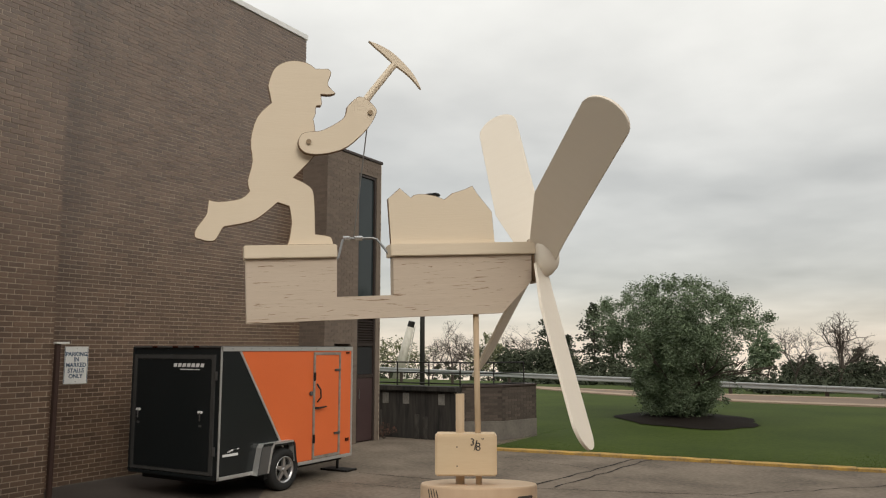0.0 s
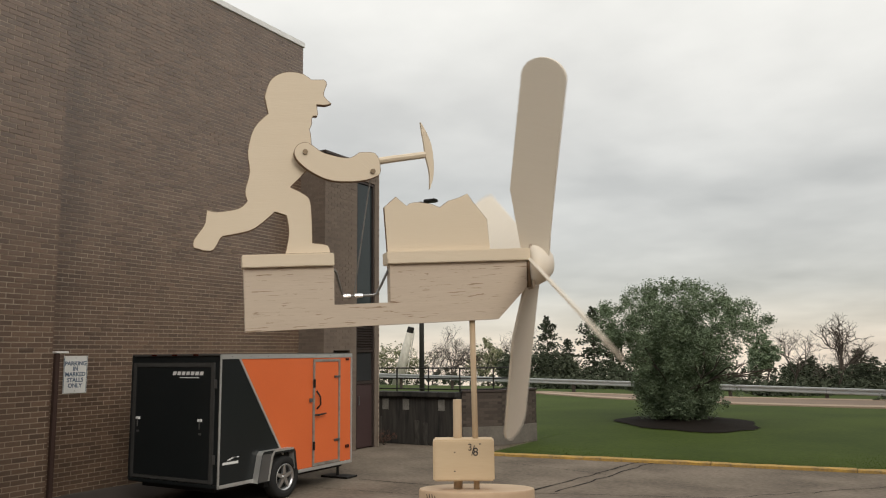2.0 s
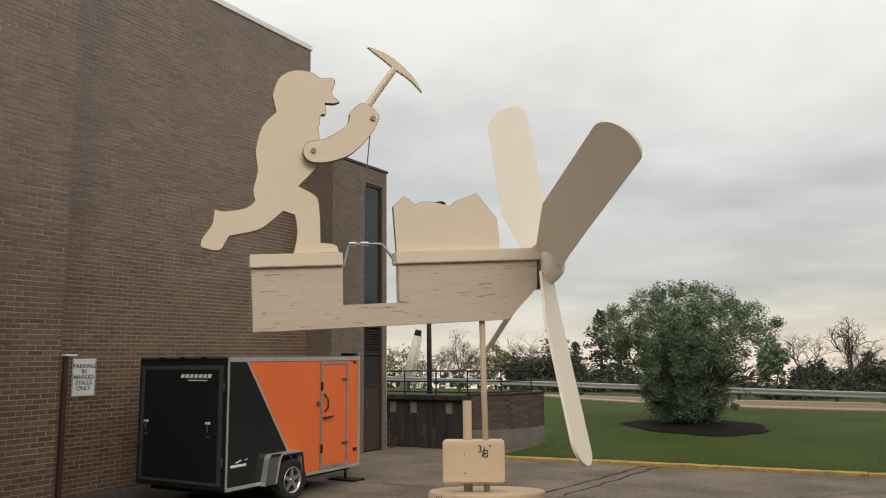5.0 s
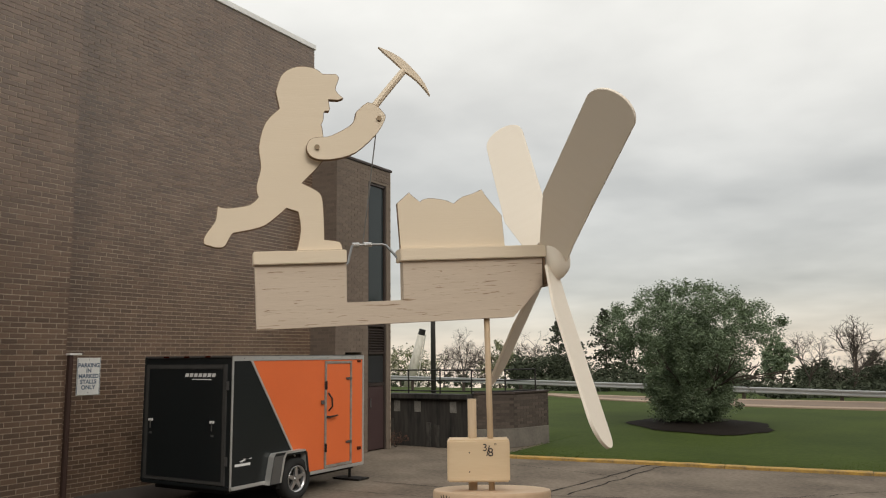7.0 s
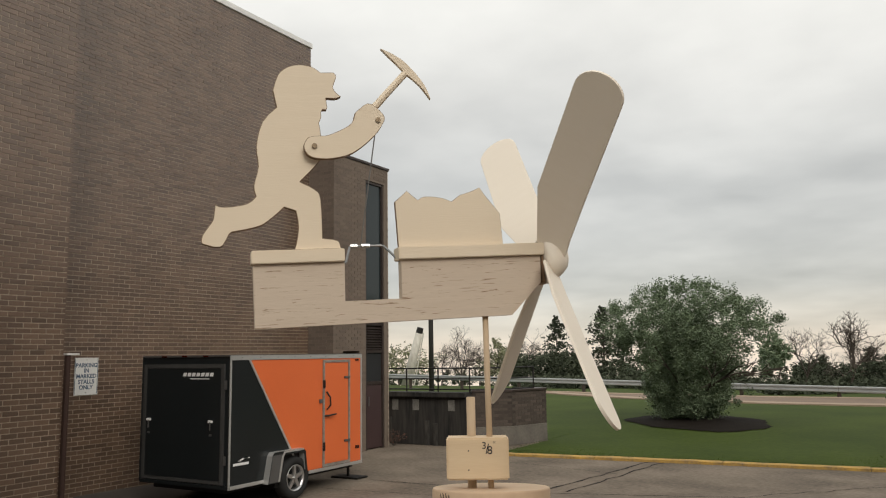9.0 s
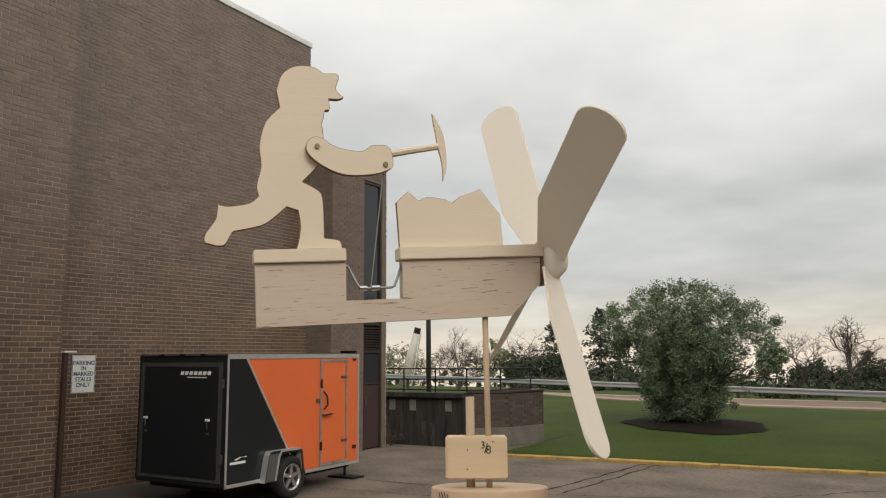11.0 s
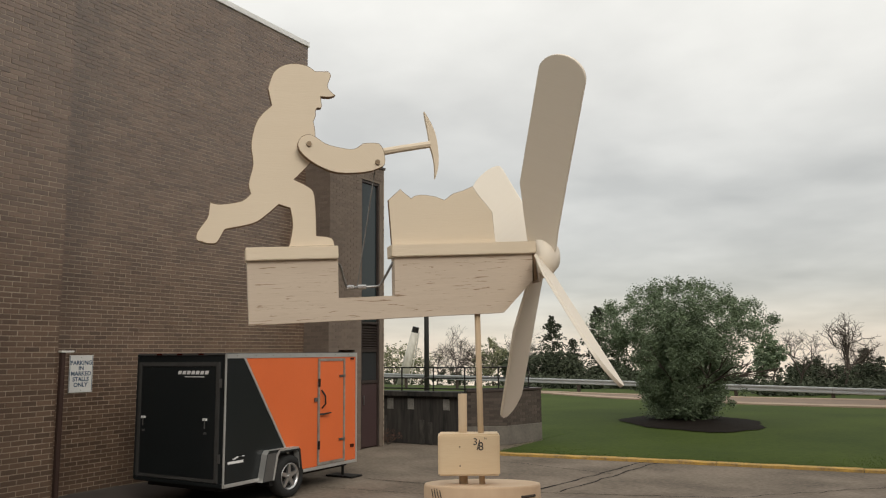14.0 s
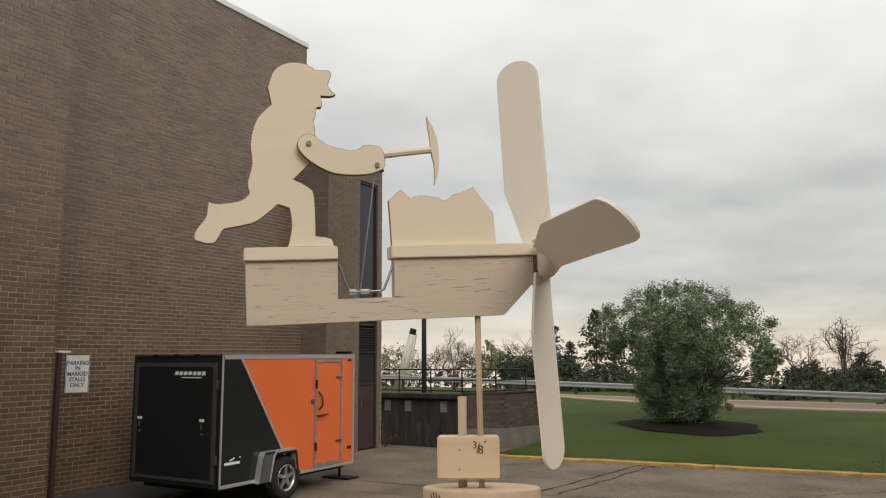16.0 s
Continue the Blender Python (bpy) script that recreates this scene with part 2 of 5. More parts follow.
# ---- building helpers ----
def as_mesh(bm, mat, smooth=False):
    me = bpy.data.meshes.new("mesh")
    bmesh.ops.recalc_face_normals(bm, faces=bm.faces)
    bm.to_mesh(me)
    bm.free()
    for m in (mat if isinstance(mat, (list, tuple)) else [mat]):
        me.materials.append(m)
    if smooth:
        for p in me.polygons:
            p.use_smooth = True
    return me


def part(name, bm, mat, parent, label="", smooth=False, at=None):
    ob = new(name, as_mesh(bm, mat, smooth))
    ob.parent = parent
    if at is not None:
        ob.matrix_basis = at
    return tagged(ob, label)


def thing(name, label, category, group="", kind="", at=None):
    ob = new(name)
    if at is not None:
        ob.matrix_basis = at
    return tagged(ob, label, category, group, kind)


def box(lo, hi, bevel=0.0, bm=None):
    bm = bm or bmesh.new()
    c, s = (Vector(lo) + Vector(hi)) / 2, Vector(hi) - Vector(lo)
    got = bmesh.ops.create_cube(bm, size=1, matrix=Matrix.Translation(c) @ Matrix.Diagonal((*s, 1)))
    if bevel:
        edges = {e for v in got["verts"] for e in v.link_edges}
        bmesh.ops.bevel(bm, geom=list(edges), offset=bevel, segments=2, affect="EDGES")
    return bm


def rod_bm(a, b, r, seg=12, r2=None, bm=None):
    bm = bm or bmesh.new()
    a, b = Vector(a), Vector(b)
    m = Matrix.Translation((a + b) / 2) @ (b - a).to_track_quat("Z", "Y").to_matrix().to_4x4()
    bmesh.ops.create_cone(bm, cap_ends=True, segments=seg, radius1=r, radius2=r if r2 is None else r2, depth=(b - a).length, matrix=m)
    return bm


def tube(bm, pts, radii, seg=6):
    """A tube along points, closed at its ends."""
    pts = [Vector(p) for p in pts]
    rings = []
    for i, p in enumerate(pts):
        d = (pts[min(i + 1, len(pts) - 1)] - pts[max(i - 1, 0)]).normalized()
        side = d.cross(Vector((0.31, 0.87, 0.38))).normalized()
        up = side.cross(d)
        rings.append([bm.verts.new(p + radii[i] * (math.cos(k * math.tau / seg) * side + math.sin(k * math.tau / seg) * up)) for k in range(seg)])
    for a, b in zip(rings, rings[1:]):
        for k in range(seg):
            bm.faces.new((a[k], a[(k + 1) % seg], b[(k + 1) % seg], b[k]))
    bm.faces.new(rings[0][::-1])
    bm.faces.new(rings[-1])
    return bm


def rounded(points, steps=3):
    """Smooth a closed outline by a spline through its points; a point with a third value of 0 stays a sharp corner."""
    out, n = [], len(points)
    for i in range(n):
        p0, p1, p2, p3 = (Vector(points[(i + k) % n][:2]) for k in (-1, 0, 1, 2))
        s1, s2 = len(points[i]) > 2, len(points[(i + 1) % n]) > 2
        t1 = Vector((0, 0)) if s1 else (p2 - p0) / 2
        t2 = Vector((0, 0)) if s2 else (p3 - p1) / 2
        for k in range(steps):
            t = k / steps
            out.append((2*t**3 - 3*t**2 + 1) * p1 + (t**3 - 2*t**2 + t) * t1 + (3*t**2 - 2*t**3) * p2 + (t**3 - t**2) * t2)
    return out


def cutout(outline, y0, y1, rim=0.0, bm=None):
    """A board cut to an outline in x and z, from y0 to y1; its sawn edge, chamfered by rim, takes the second material."""
    bm = bm or bmesh.new()
    if rim:
        n = len(outline)
        area = sum(outline[i][0] * outline[(i + 1) % n][1] - outline[(i + 1) % n][0] * outline[i][1] for i in range(n))
        inner = []
        for i in range(n):
            d = Vector(outline[(i + 1) % n][:2]) - Vector(outline[i - 1][:2])
            nrm = Vector((-d.y, d.x)).normalized() * (rim if area > 0 else -rim)
            inner.append(bm.verts.new((outline[i][0] + nrm.x, y0 - rim * 0.5, outline[i][1] + nrm.y)))
    front = [bm.verts.new((p[0], y0, p[1])) for p in outline]
    back = [bm.verts.new((p[0], y1, p[1])) for p in outline]
    n = len(outline)
    bm.faces.new(inner if rim else front)
    if rim:
        for i in range(n):
            bm.faces.new((inner[i], front[i], front[(i + 1) % n], inner[(i + 1) % n])).material_index = 1
    bm.faces.new(back[::-1])
    for i in range(n):
        f = bm.faces.new((front[i], back[i], back[(i + 1) % n], front[(i + 1) % n]))
        f.material_index = 1
    return bm


def text_bm(words, size, bold=0.0):
    """Built-in letters as a thin mesh in the xz plane, centred, that face -y."""
    cu = bpy.data.curves.new("letters", "FONT")
    cu.body, cu.size, cu.align_x, cu.align_y, cu.extrude, cu.offset = words, size, "CENTER", "CENTER", 0.0004, bold
    ob = bpy.data.objects.new("letters", cu)
    me = bpy.data.meshes.new_from_object(ob)
    bm = bmesh.new()
    bm.from_mesh(me)
    bpy.data.objects.remove(ob)
    bmesh.ops.rotate(bm, verts=bm.verts, cent=(0, 0, 0), matrix=Matrix.Rotation(radians(90), 3, "X"))
    return bm


# ---- the setting: ground, kerb, lawn, road ----
def sheet(x0, y0, x1, y1, z, nx=1, ny=1):
    bm = bmesh.new()
    vs = [[bm.verts.new((x0 + (x1 - x0) * i / nx, y0 + (y1 - y0) * j / ny, z)) for j in range(ny + 1)] for i in range(nx + 1)]
    for i in range(nx):
        for j in range(ny):
            bm.faces.new((vs[i][j], vs[i + 1][j], vs[i + 1][j + 1], vs[i][j + 1]))
    return bm


FALL = 0.065


def land(y):
    """Height of the open ground: level as far as the road, falling away behind it."""
    return -0.03 - FALL * max(0.0, y - 46)


ground_bm = bmesh.new()
lines = [[ground_bm.verts.new((x, y, land(y))) for y in (-1500, -300, -60, -10, 15, 30, 46, 70, 120, 240, 600, 1800)] for x in (-1600, -400, -120, -40, 0, 40, 120, 400, 1600)]
for A, B in zip(lines, lines[1:]):
    for k in range(11):
        ground_bm.faces.new((A[k], B[k], B[k + 1], A[k + 1]))
ground = new("ground", as_mesh(ground_bm, GRASS))
tagged(ground, "flat grassy ground reaching the horizon", "ground", kind="structure")
pavement = new("pavement", as_mesh(sheet(-25, -25, 30, 17.4, 0.0, 11, 8), ASPHALT))
tagged(pavement, "weathered grey-brown asphalt yard with tar seams", "pavement", kind="structure")


def tar_seam(a, b, w, wob):
    bm = bmesh.new()
    a, b = Vector(a), Vector(b)
    d = b - a
    side = Vector((-d.y, d.x, 0)).normalized()
    last = None
    for i in range(25):
        p = a + d * i / 24 + side * noise.noise(Vector((i * 0.4, a.x, a.y))) * wob * 0.6
        h = w * (0.3 + 0.45 * noise.random())
        row = (bm.verts.new(p + side * h), bm.verts.new(p - side * h))
        if last:
            bm.faces.new((last[0], last[1], row[1], row[0]))
        last = row
    return bm


# flat uneven oval that lays painted shade on the asphalt
def shade_patch(cx, cy, rx, ry, seed):
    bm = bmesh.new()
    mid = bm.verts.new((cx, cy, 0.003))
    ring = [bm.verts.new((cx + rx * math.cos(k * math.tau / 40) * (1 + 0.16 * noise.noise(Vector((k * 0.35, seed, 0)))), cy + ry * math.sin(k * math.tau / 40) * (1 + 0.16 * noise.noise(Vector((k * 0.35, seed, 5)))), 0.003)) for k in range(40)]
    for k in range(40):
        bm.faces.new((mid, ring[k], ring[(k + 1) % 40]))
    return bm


# shade round the trailer's rear and the wall's foot, painted as a dark sheet
part("ground_shade", shade_patch(-9.45, 7.6, 1.75, 2.1, 1.0), ASPHALT_SHADE, pavement, "dark patch painted as shade on the asphalt by the trailer")
for a, b, w, wob in (((-4.9, 11.15, 0.004), (-4.35, 15.0, 0.004), 0.035, 0.10), ((-4.55, 11.2, 0.004), (-4.1, 14.95, 0.004), 0.03, 0.14), ((-4.9, 10.95, 0.004), (-2.0, 11.9, 0.004), 0.02, 0.08),
                     ((-7.9, 10.9, 0.004), (-4.9, 10.95, 0.004), 0.018, 0.06), ((-2.15, 11.95, 0.004), (-0.2, 13.9, 0.004), 0.018, 0.2), ((-8.1, 9.9, 0.004), (-5.9, 10.15, 0.004), 0.012, 0.05),
                     ((-7.6, 14.0, 0.004), (-4.4, 13.2, 0.004), 0.012, 0.1)):
    part("tar_seam", tar_seam(a, b, w, wob), TAR, pavement, "dark tar seam in the asphalt")


def kerb_line(x):
    """Front of the kerb, which runs a little askew to the yard."""
    return 15.25 + 0.095 * x


def kerb_run():
    kerb = thing("kerb", "yellow-painted concrete kerb with worn paint beside the lawn", "kerb", kind="structure")
    x, n = -7.75, 2.35
    while x < 16:
        bm = box((0.006, 0, -0.02), (n - 0.006, 0.16, 0.058 + 0.004 * math.sin(x)), 0)
        bmesh.ops.subdivide_edges(bm, edges=[e for e in bm.edges if e.calc_length() > 1], cuts=11)
        for v in bm.verts:
            wear = noise.noise(Vector((x * 3 + v.co.x * 4.0, v.co.y * 9, v.co.z * 9)))
            v.co.y += 0.010 * wear
            if v.co.z > 0:
                v.co.z += 0.007 * wear - (0.012 if v.co.y < 0.05 else 0.0)
        part("kerb_stone", bm, KERB_PAINT, kerb, at=pose(x, kerb_line(x), 0, 0, 0, math.degrees(math.atan(0.095))))
        x += n * 0.9955
    return kerb


kerb_run()

def askew(x, y):
    """How far the lawn's front rows follow the kerb."""
    return (kerb_line(max(-7.75, x)) + 0.15 - 15.34) * max(0.0, 1 - (y - 15.34) / 8)


lawn_bm = bmesh.new()
xs = [-34, -28, -22, -16, -12, -9.5, -8.4] + [-7.75 + 0.55 * i for i in range(70)]
ys = [15.34, 15.6, 16.2, 17, 18, 19, 20.2, 21.5, 23, 25, 27, 29, 31, 33, 36, 40]
grid = [[lawn_bm.verts.new((x, y + askew(x, y), -0.05 if x < -7.7 and y < 18.1 else 0.085 - 0.033 * max(0.0, (16.2 - y) / 0.86) + 0.015 * min(1.0, max(0.2, y - 15.3)) * noise.noise(Vector((x * 0.4, y * 0.4, 0))) + 0.003 * min(14, max(0, y - 16)))) for y in ys] for x in xs]
for i in range(len(xs) - 1):
    for j in range(len(ys) - 1):
        if xs[i + 1] < -7.7 and ys[j] < 17.9:
            continue
        lawn_bm.faces.new((grid[i][j], grid[i + 1][j], grid[i + 1][j + 1], grid[i][j + 1]))
lawn = new("lawn", as_mesh(lawn_bm, GRASS, True))
tagged(lawn, "green mown lawn between the kerb and the road", "lawn", kind="structure")


def grass_tufts():
    rng = random.Random(4)
    verts, faces = [], []
    for _ in range(22000):
        y = 15.4 + 9.5 * rng.random() ** 1.7
        x = -7.4 + rng.random() * (8.5 + (y - 15) * 0.5)
        if ((x + 5.15) * 0.866 + (y - 22.3) * 0.5) ** 2 / 2.7 + ((y - 22.3) * 0.866 - (x + 5.15) * 0.5) ** 2 / 5.2 < 1:
            continue
        y += askew(x, y)
        a, h, w = rng.random() * math.tau, 0.006 + 0.012 * rng.random(), 0.009
        dx, dy = math.cos(a) * w, math.sin(a) * w
        n = len(verts)
        z = min(0.08, 0.05 + max(0.0, y - kerb_line(x) - 0.15) * 0.035)
        verts += [(x - dx, y - dy, z), (x + dx, y + dy, z), (x + dy * 2, y - dx * 2, z + h)]
        faces.append((n, n + 1, n + 2))
    me = bpy.data.meshes.new("tufts")
    me.from_pydata(verts, [], faces)
    me.materials.append(GRASS_BLADE)
    return tagged(new("grass", me), "short green grass blades on the lawn", "grass", kind="stuff")


grass_tufts()
mulch_bm = bmesh.new()
ring = []
for k in range(144):
    a = k * math.tau / 144
    w = 1 + 0.05 * math.sin(3 * a) + 0.04 * math.sin(7 * a + 1) + 0.05 * noise.noise(Vector((k * 0.45, 3, 0)))
    across, deep = 1.78 * w * math.cos(a), 2.5 * w * math.sin(a)
    ring.append(mulch_bm.verts.new((-5.15 + 0.866 * across - 0.5 * deep, 22.3 + 0.5 * across + 0.866 * deep, 0.124 + 0.003 * deep)))
top = mulch_bm.verts.new((-5.3, 22.5, 0.24))
for k in range(144):
    mulch_bm.faces.new((ring[k], ring[(k + 1) % 144], top))
mulch = new("mulch_bed", as_mesh(mulch_bm, MULCH, True))
tagged(mulch, "dark brown mulch bed round the leafy tree", "mulch bed", kind="structure")



def road_strip(near, far, z):
    """A strip of the road between two lines across the land."""
    bm = bmesh.new()
    rows = []
    for k in range(60):
        x = -17.0 + 1.4 * k
        rows.append([bm.verts.new((x, y, h)) for y, h in ((near(x), z - 0.2), (near(x), z), (far(x), z), (far(x), z - 0.2))])
    for A, B in zip(rows, rows[1:]):
        for i in range(3):
            bm.faces.new((A[i], B[i], B[i + 1], A[i + 1]))
    return bm


def road_near(x):
    return 29.9 + 0.03 * max(0.0, -x - 2) ** 2


def road_far(x):
    return 34.5 + 0.012 * max(0.0, -x - 2) ** 2


road = thing("road", "reddish brown road with pale edges behind the lawn", "road", kind="structure")
part("carriageway", road_strip(lambda x: road_near(x) + 0.9, lambda x: road_far(x) - 0.7, 0.165), ROAD_BED, road)
part("edge_strip", road_strip(road_near, lambda x: road_near(x) + 0.89, 0.175), ROAD, road, "pale concrete edge")
part("edge_strip", road_strip(lambda x: road_far(x) - 0.69, road_far, 0.175), ROAD, road, "pale concrete edge")


# ---- brick building ----
def brick_wall(name, label, origin, along, facing, length, height, thick, pieces_from=None, holes=(), look_of=(BRICK, BRICK_P, MORTAR)):
    """A wall of mortar with real bricks set 6 mm proud of it. pieces_from: (u0, u1, z0, z1), the stretch whose bricks are parts."""
    along, facing, o = Vector(along), Vector(facing), Vector(origin)
    wall = thing(name, label, "brick wall", kind="structure")
    cuts = sorted({0.0, length - 0.006, *(h[0] for h in holes), *(h[1] for h in holes)})
    core = bmesh.new()
    for u0, u1 in zip(cuts, cuts[1:]):
        zs, z = [], 0.0
        for h in sorted((h for h in holes if h[0] <= u0 and h[1] >= u1), key=lambda h: h[2]):
            if h[2] > z:
                zs.append((z, h[2]))
            z = h[3]
        if z < height:
            zs.append((z, height))
        for z0, z1 in zs:
            v = [[core.verts.new(o + along * u - facing * (thick if k else 0) + Vector((0, 0, z))) for u, z in ((u0, z0), (u1, z0), (u1, z1), (u0, z1))] for k in (0, 1)]
            core.faces.new(v[0]); core.faces.new(v[1][::-1])
            for k in range(4):
                core.faces.new((v[0][k], v[1][k], v[1][(k + 1) % 4], v[0][(k + 1) % 4]))
    part("mortar_bed", core, look_of[2], wall, "mortar behind the bricks")
    bl, bh, joint, deep = 0.194, 0.056, 0.012, 0.006
    rng = random.Random(len(name) * 7 + int(length * 100))
    verts, faces, singles = [], [], []
    row, z = 0, joint
    while z + bh < height:
        u = 0.0 if row % 2 else -(bl + joint) / 2
        while u < length:
            u0, u1 = max(u, 0.003), min(u + bl, length + 0.004)
            u += bl + joint
            if u1 - u0 < 0.03 or any(h[0] - 0.01 < u1 and u0 < h[1] + 0.01 and h[2] - 0.01 < z + bh and z < h[3] + 0.01 for h in holes):
                continue
            d = deep + rng.uniform(-0.0025, 0.003)
            if pieces_from and pieces_from[0] <= u0 and u1 <= pieces_from[1] and pieces_from[2] <= z <= pieces_from[3] and u1 - u0 > bl - 0.01 and len(singles) < 300:
                singles.append((u0, z, d))
                continue
            n = len(verts)
            for uu, zz in ((u0, z), (u1, z), (u1, z + bh), (u0, z + bh)):
                p = o + along * uu + Vector((0, 0, zz))
                verts += [tuple(p - facing * 0.01), tuple(p + facing * d)]
            faces += [(n + 1, n + 3, n + 5, n + 7), (n, n + 2, n + 3, n + 1), (n + 2, n + 4, n + 5, n + 3), (n + 4, n + 6, n + 7, n + 5), (n + 6, n, n + 1, n + 7)]
        row += 1
        z += bh + joint
    me = bpy.data.meshes.new("bricks")
    me.from_pydata(verts, [], faces)
    me.materials.append(look_of[0])
    bricks = new("brickwork", me)
    bricks.parent = wall
    tagged(bricks, "brown bricks in running bond", kind="stuff")
    if singles:
        one = bmesh.new()
        box((0, -0.01, 0), (bl, 0.006, bh), 0, one)
        shared = as_mesh(one, look_of[1])
        turn = Matrix((along, facing, Vector((0, 0, 1)))).transposed().to_4x4()
        for u0, zz, d in singles:
            ob = new("brick", shared)
            ob.parent = wall
            ob.matrix_basis = Matrix.Translation(o + along * u0 + Vector((0, 0, zz)) + facing * (d - 0.006)) @ turn
    return wall


XM, XL, XP = -11.0, -10.32, -9.6
wall_tall = brick_wall("wall_tall", "tall plain brown brick wall of a large building", (XM, 6.2, 0), (0, 1, 0), (1, 0, 0), 6.76, 8.86, 0.4, pieces_from=(1.3, 3.3, 0.5, 2.4))
wall_return = brick_wall("wall_return", "narrow brown brick return at the wall's step", (XM, 12.95, 0), (1, 0, 0), (0, -1, 0), XL - XM, 6.36, 0.3, look_of=(BRICK_DARK, BRICK_DARK, MORTAR_DARK))
wall_low = brick_wall("wall_low", "lower brown brick wing with a tall window strip", (XL, 12.955, 0), (0, 1, 0), (1, 0, 0), 2.0, 6.36, 0.45, holes=((0.32, 0.90, 0.0, 2.15), (1.132, 1.848, 0.0, 6.0)), look_of=(BRICK_DARK, BRICK_DARK, MORTAR_DARK))
wall_near = brick_wall("wall_near", "projecting brown brick wall beside the parking sign", (XP, 1.0, 0), (0, 1, 0), (1, 0, 0), 5.40, 9.2, 0.4, pieces_from=(3.5, 5.40, 0.3, 2.6))
# unseen wall, added to keep sky light off the near wall and ground
wall_wing = brick_wall("wall_wing", "brown brick wall added out of view to shade the near corner", (XP + 0.01, 2.0, 0), (1, 0, 0), (0, 1, 0), 5.5, 6.4, 0.3)
wall_near_end = brick_wall("wall_near_end", "brick end of the projecting wall", (XP - 0.03, 6.398, 0), (-1, 0, 0), (0, 1, 0), 1.40, 9.2, 0.2)


def building_rest():
    shell = new("building_shell", as_mesh(box((-19, 6.6, 0), (XM - 0.41, 12.9, 8.8)), MORTAR))
    tagged(shell, "plain brick rear of the building", "building", kind="structure")
    bm = box((-19, 13.3, 0), (XL - 0.46, 14.94, 6.33))
    bm2 = new("building_wing", as_mesh(bm, MORTAR))
    tagged(bm2, "plain brick rear of the lower wing", "building", kind="structure")
    cop = thing("coping", "thin pale metal coping along the roof edges", "coping", kind="structure")
    part("coping_strip", box((XM - 0.45, 6.1, 8.86), (XM + 0.04, 12.99, 8.975), 0.008), COPING, cop)
    part("coping_strip", box((XL - 0.5, 12.9, 6.36), (XL + 0.03, 15.0, 6.42), 0.008), BRONZE, cop, "dark metal coping")
    part("coping_strip", box((XP - 1.42, 0.9, 9.2), (XP + 0.05, 6.46, 9.32), 0.008), COPING, cop)
    # end face of the wing
    end = new("wall_end", as_mesh(box((-19, 14.942, 0), (XL + 0.0075, 14.959, 6.36)), MORTAR))
    tagged(end, "brick end face of the lower wing", "brick wall", kind="structure")


building_rest()
# unseen block, added to cut low sky light and reflect dark in the bricks
across = new("unseen_sky_blocker", as_mesh(box((9.5, -28, 0), (22, 36, 7.5)), BRICK))
tagged(across, "plain brown block added out of view to cut low sky light", "building", kind="structure")


def window_strip():
    """Tall dark glazing above louvres, with a maroon door below, set into the wing."""
    y0, y1, x = 14.09, 14.80, XL - 0.06
    win = thing("window_1", "tall narrow dark tinted window strip in a bronze frame", "window", kind="structure")
    for a, b in ((y0, y0 + 0.05), (y1 - 0.05, y1)):
        part("window_frame", box((x - 0.05, a, 2.72), (x + 0.04, b, 6.0), 0.004), BRONZE, win)
    for z in (2.72, 5.94):
        part("window_frame", box((x - 0.05, y0 + 0.052, z), (x + 0.035, y1 - 0.052, z + 0.055), 0.004), BRONZE, win)
    for a, b in ((2.78, 5.94),):
        part("pane", box((x - 0.012, y0 + 0.052, a), (x - 0.004, y1 - 0.052, b)), PANE, win, "dark tinted glass")
    for k in range(9):
        bm = box((-0.03, y0 + 0.055, -0.004), (0.03, y1 - 0.055, 0.004))
        bmesh.ops.rotate(bm, verts=bm.verts, cent=(0, 0, 0), matrix=Matrix.Rotation(radians(40), 3, "Y"))
        bmesh.ops.translate(bm, verts=bm.verts, vec=(x, 0, 2.20 + k * 0.057))
        part("slat", bm, BRONZE, win, "dark louvre slat")
    part("backing", box((x - 0.10, y0, 0.0), (x - 0.06, y1, 6.0)), BRONZE, win)
    d = thing("door_1", "maroon metal door under a small glazed light", "door", kind="structure")
    part("door_leaf", box((x - 0.03, y0 + 0.055, 0.03), (x + 0.015, y1 - 0.055, 1.40), 0.006), DARK_DOOR, d)
    part("door_light", box((x - 0.012, y0 + 0.055, 1.48), (x - 0.002, y1 - 0.055, 2.10)), glass("grey_glass", (0.035, 0.036, 0.038)), d, "grey glazed light over the door")
    part("door_frame", box((x - 0.04, y0 + 0.055, 1.405), (x + 0.035, y1 - 0.055, 1.475), 0.004), BRONZE, d)
    for a, b in ((y0, y0 + 0.053), (y1 - 0.053, y1)):
        part("door_frame", box((x - 0.05, a, 0.0), (x + 0.04, b, 2.715), 0.004), BRONZE, d)
    part("door_frame", box((x - 0.04, y0 + 0.055, 2.105), (x + 0.035, y1 - 0.055, 2.165), 0.004), BRONZE, d)
    part("door_handle", rod_bm((x + 0.05, y0 + 0.12, 0.95), (x + 0.05, y0 + 0.12, 1.15), 0.012), STEEL, d, "steel pull handle")


window_strip()
d2 = thing("door_2", "dark recessed metal doorway behind the trailer", "door", kind="structure")
part("door_leaf", box((XL - 0.42, 13.28, 0.0), (XL - 0.36, 13.86, 2.14), 0.006), BRONZE, d2)


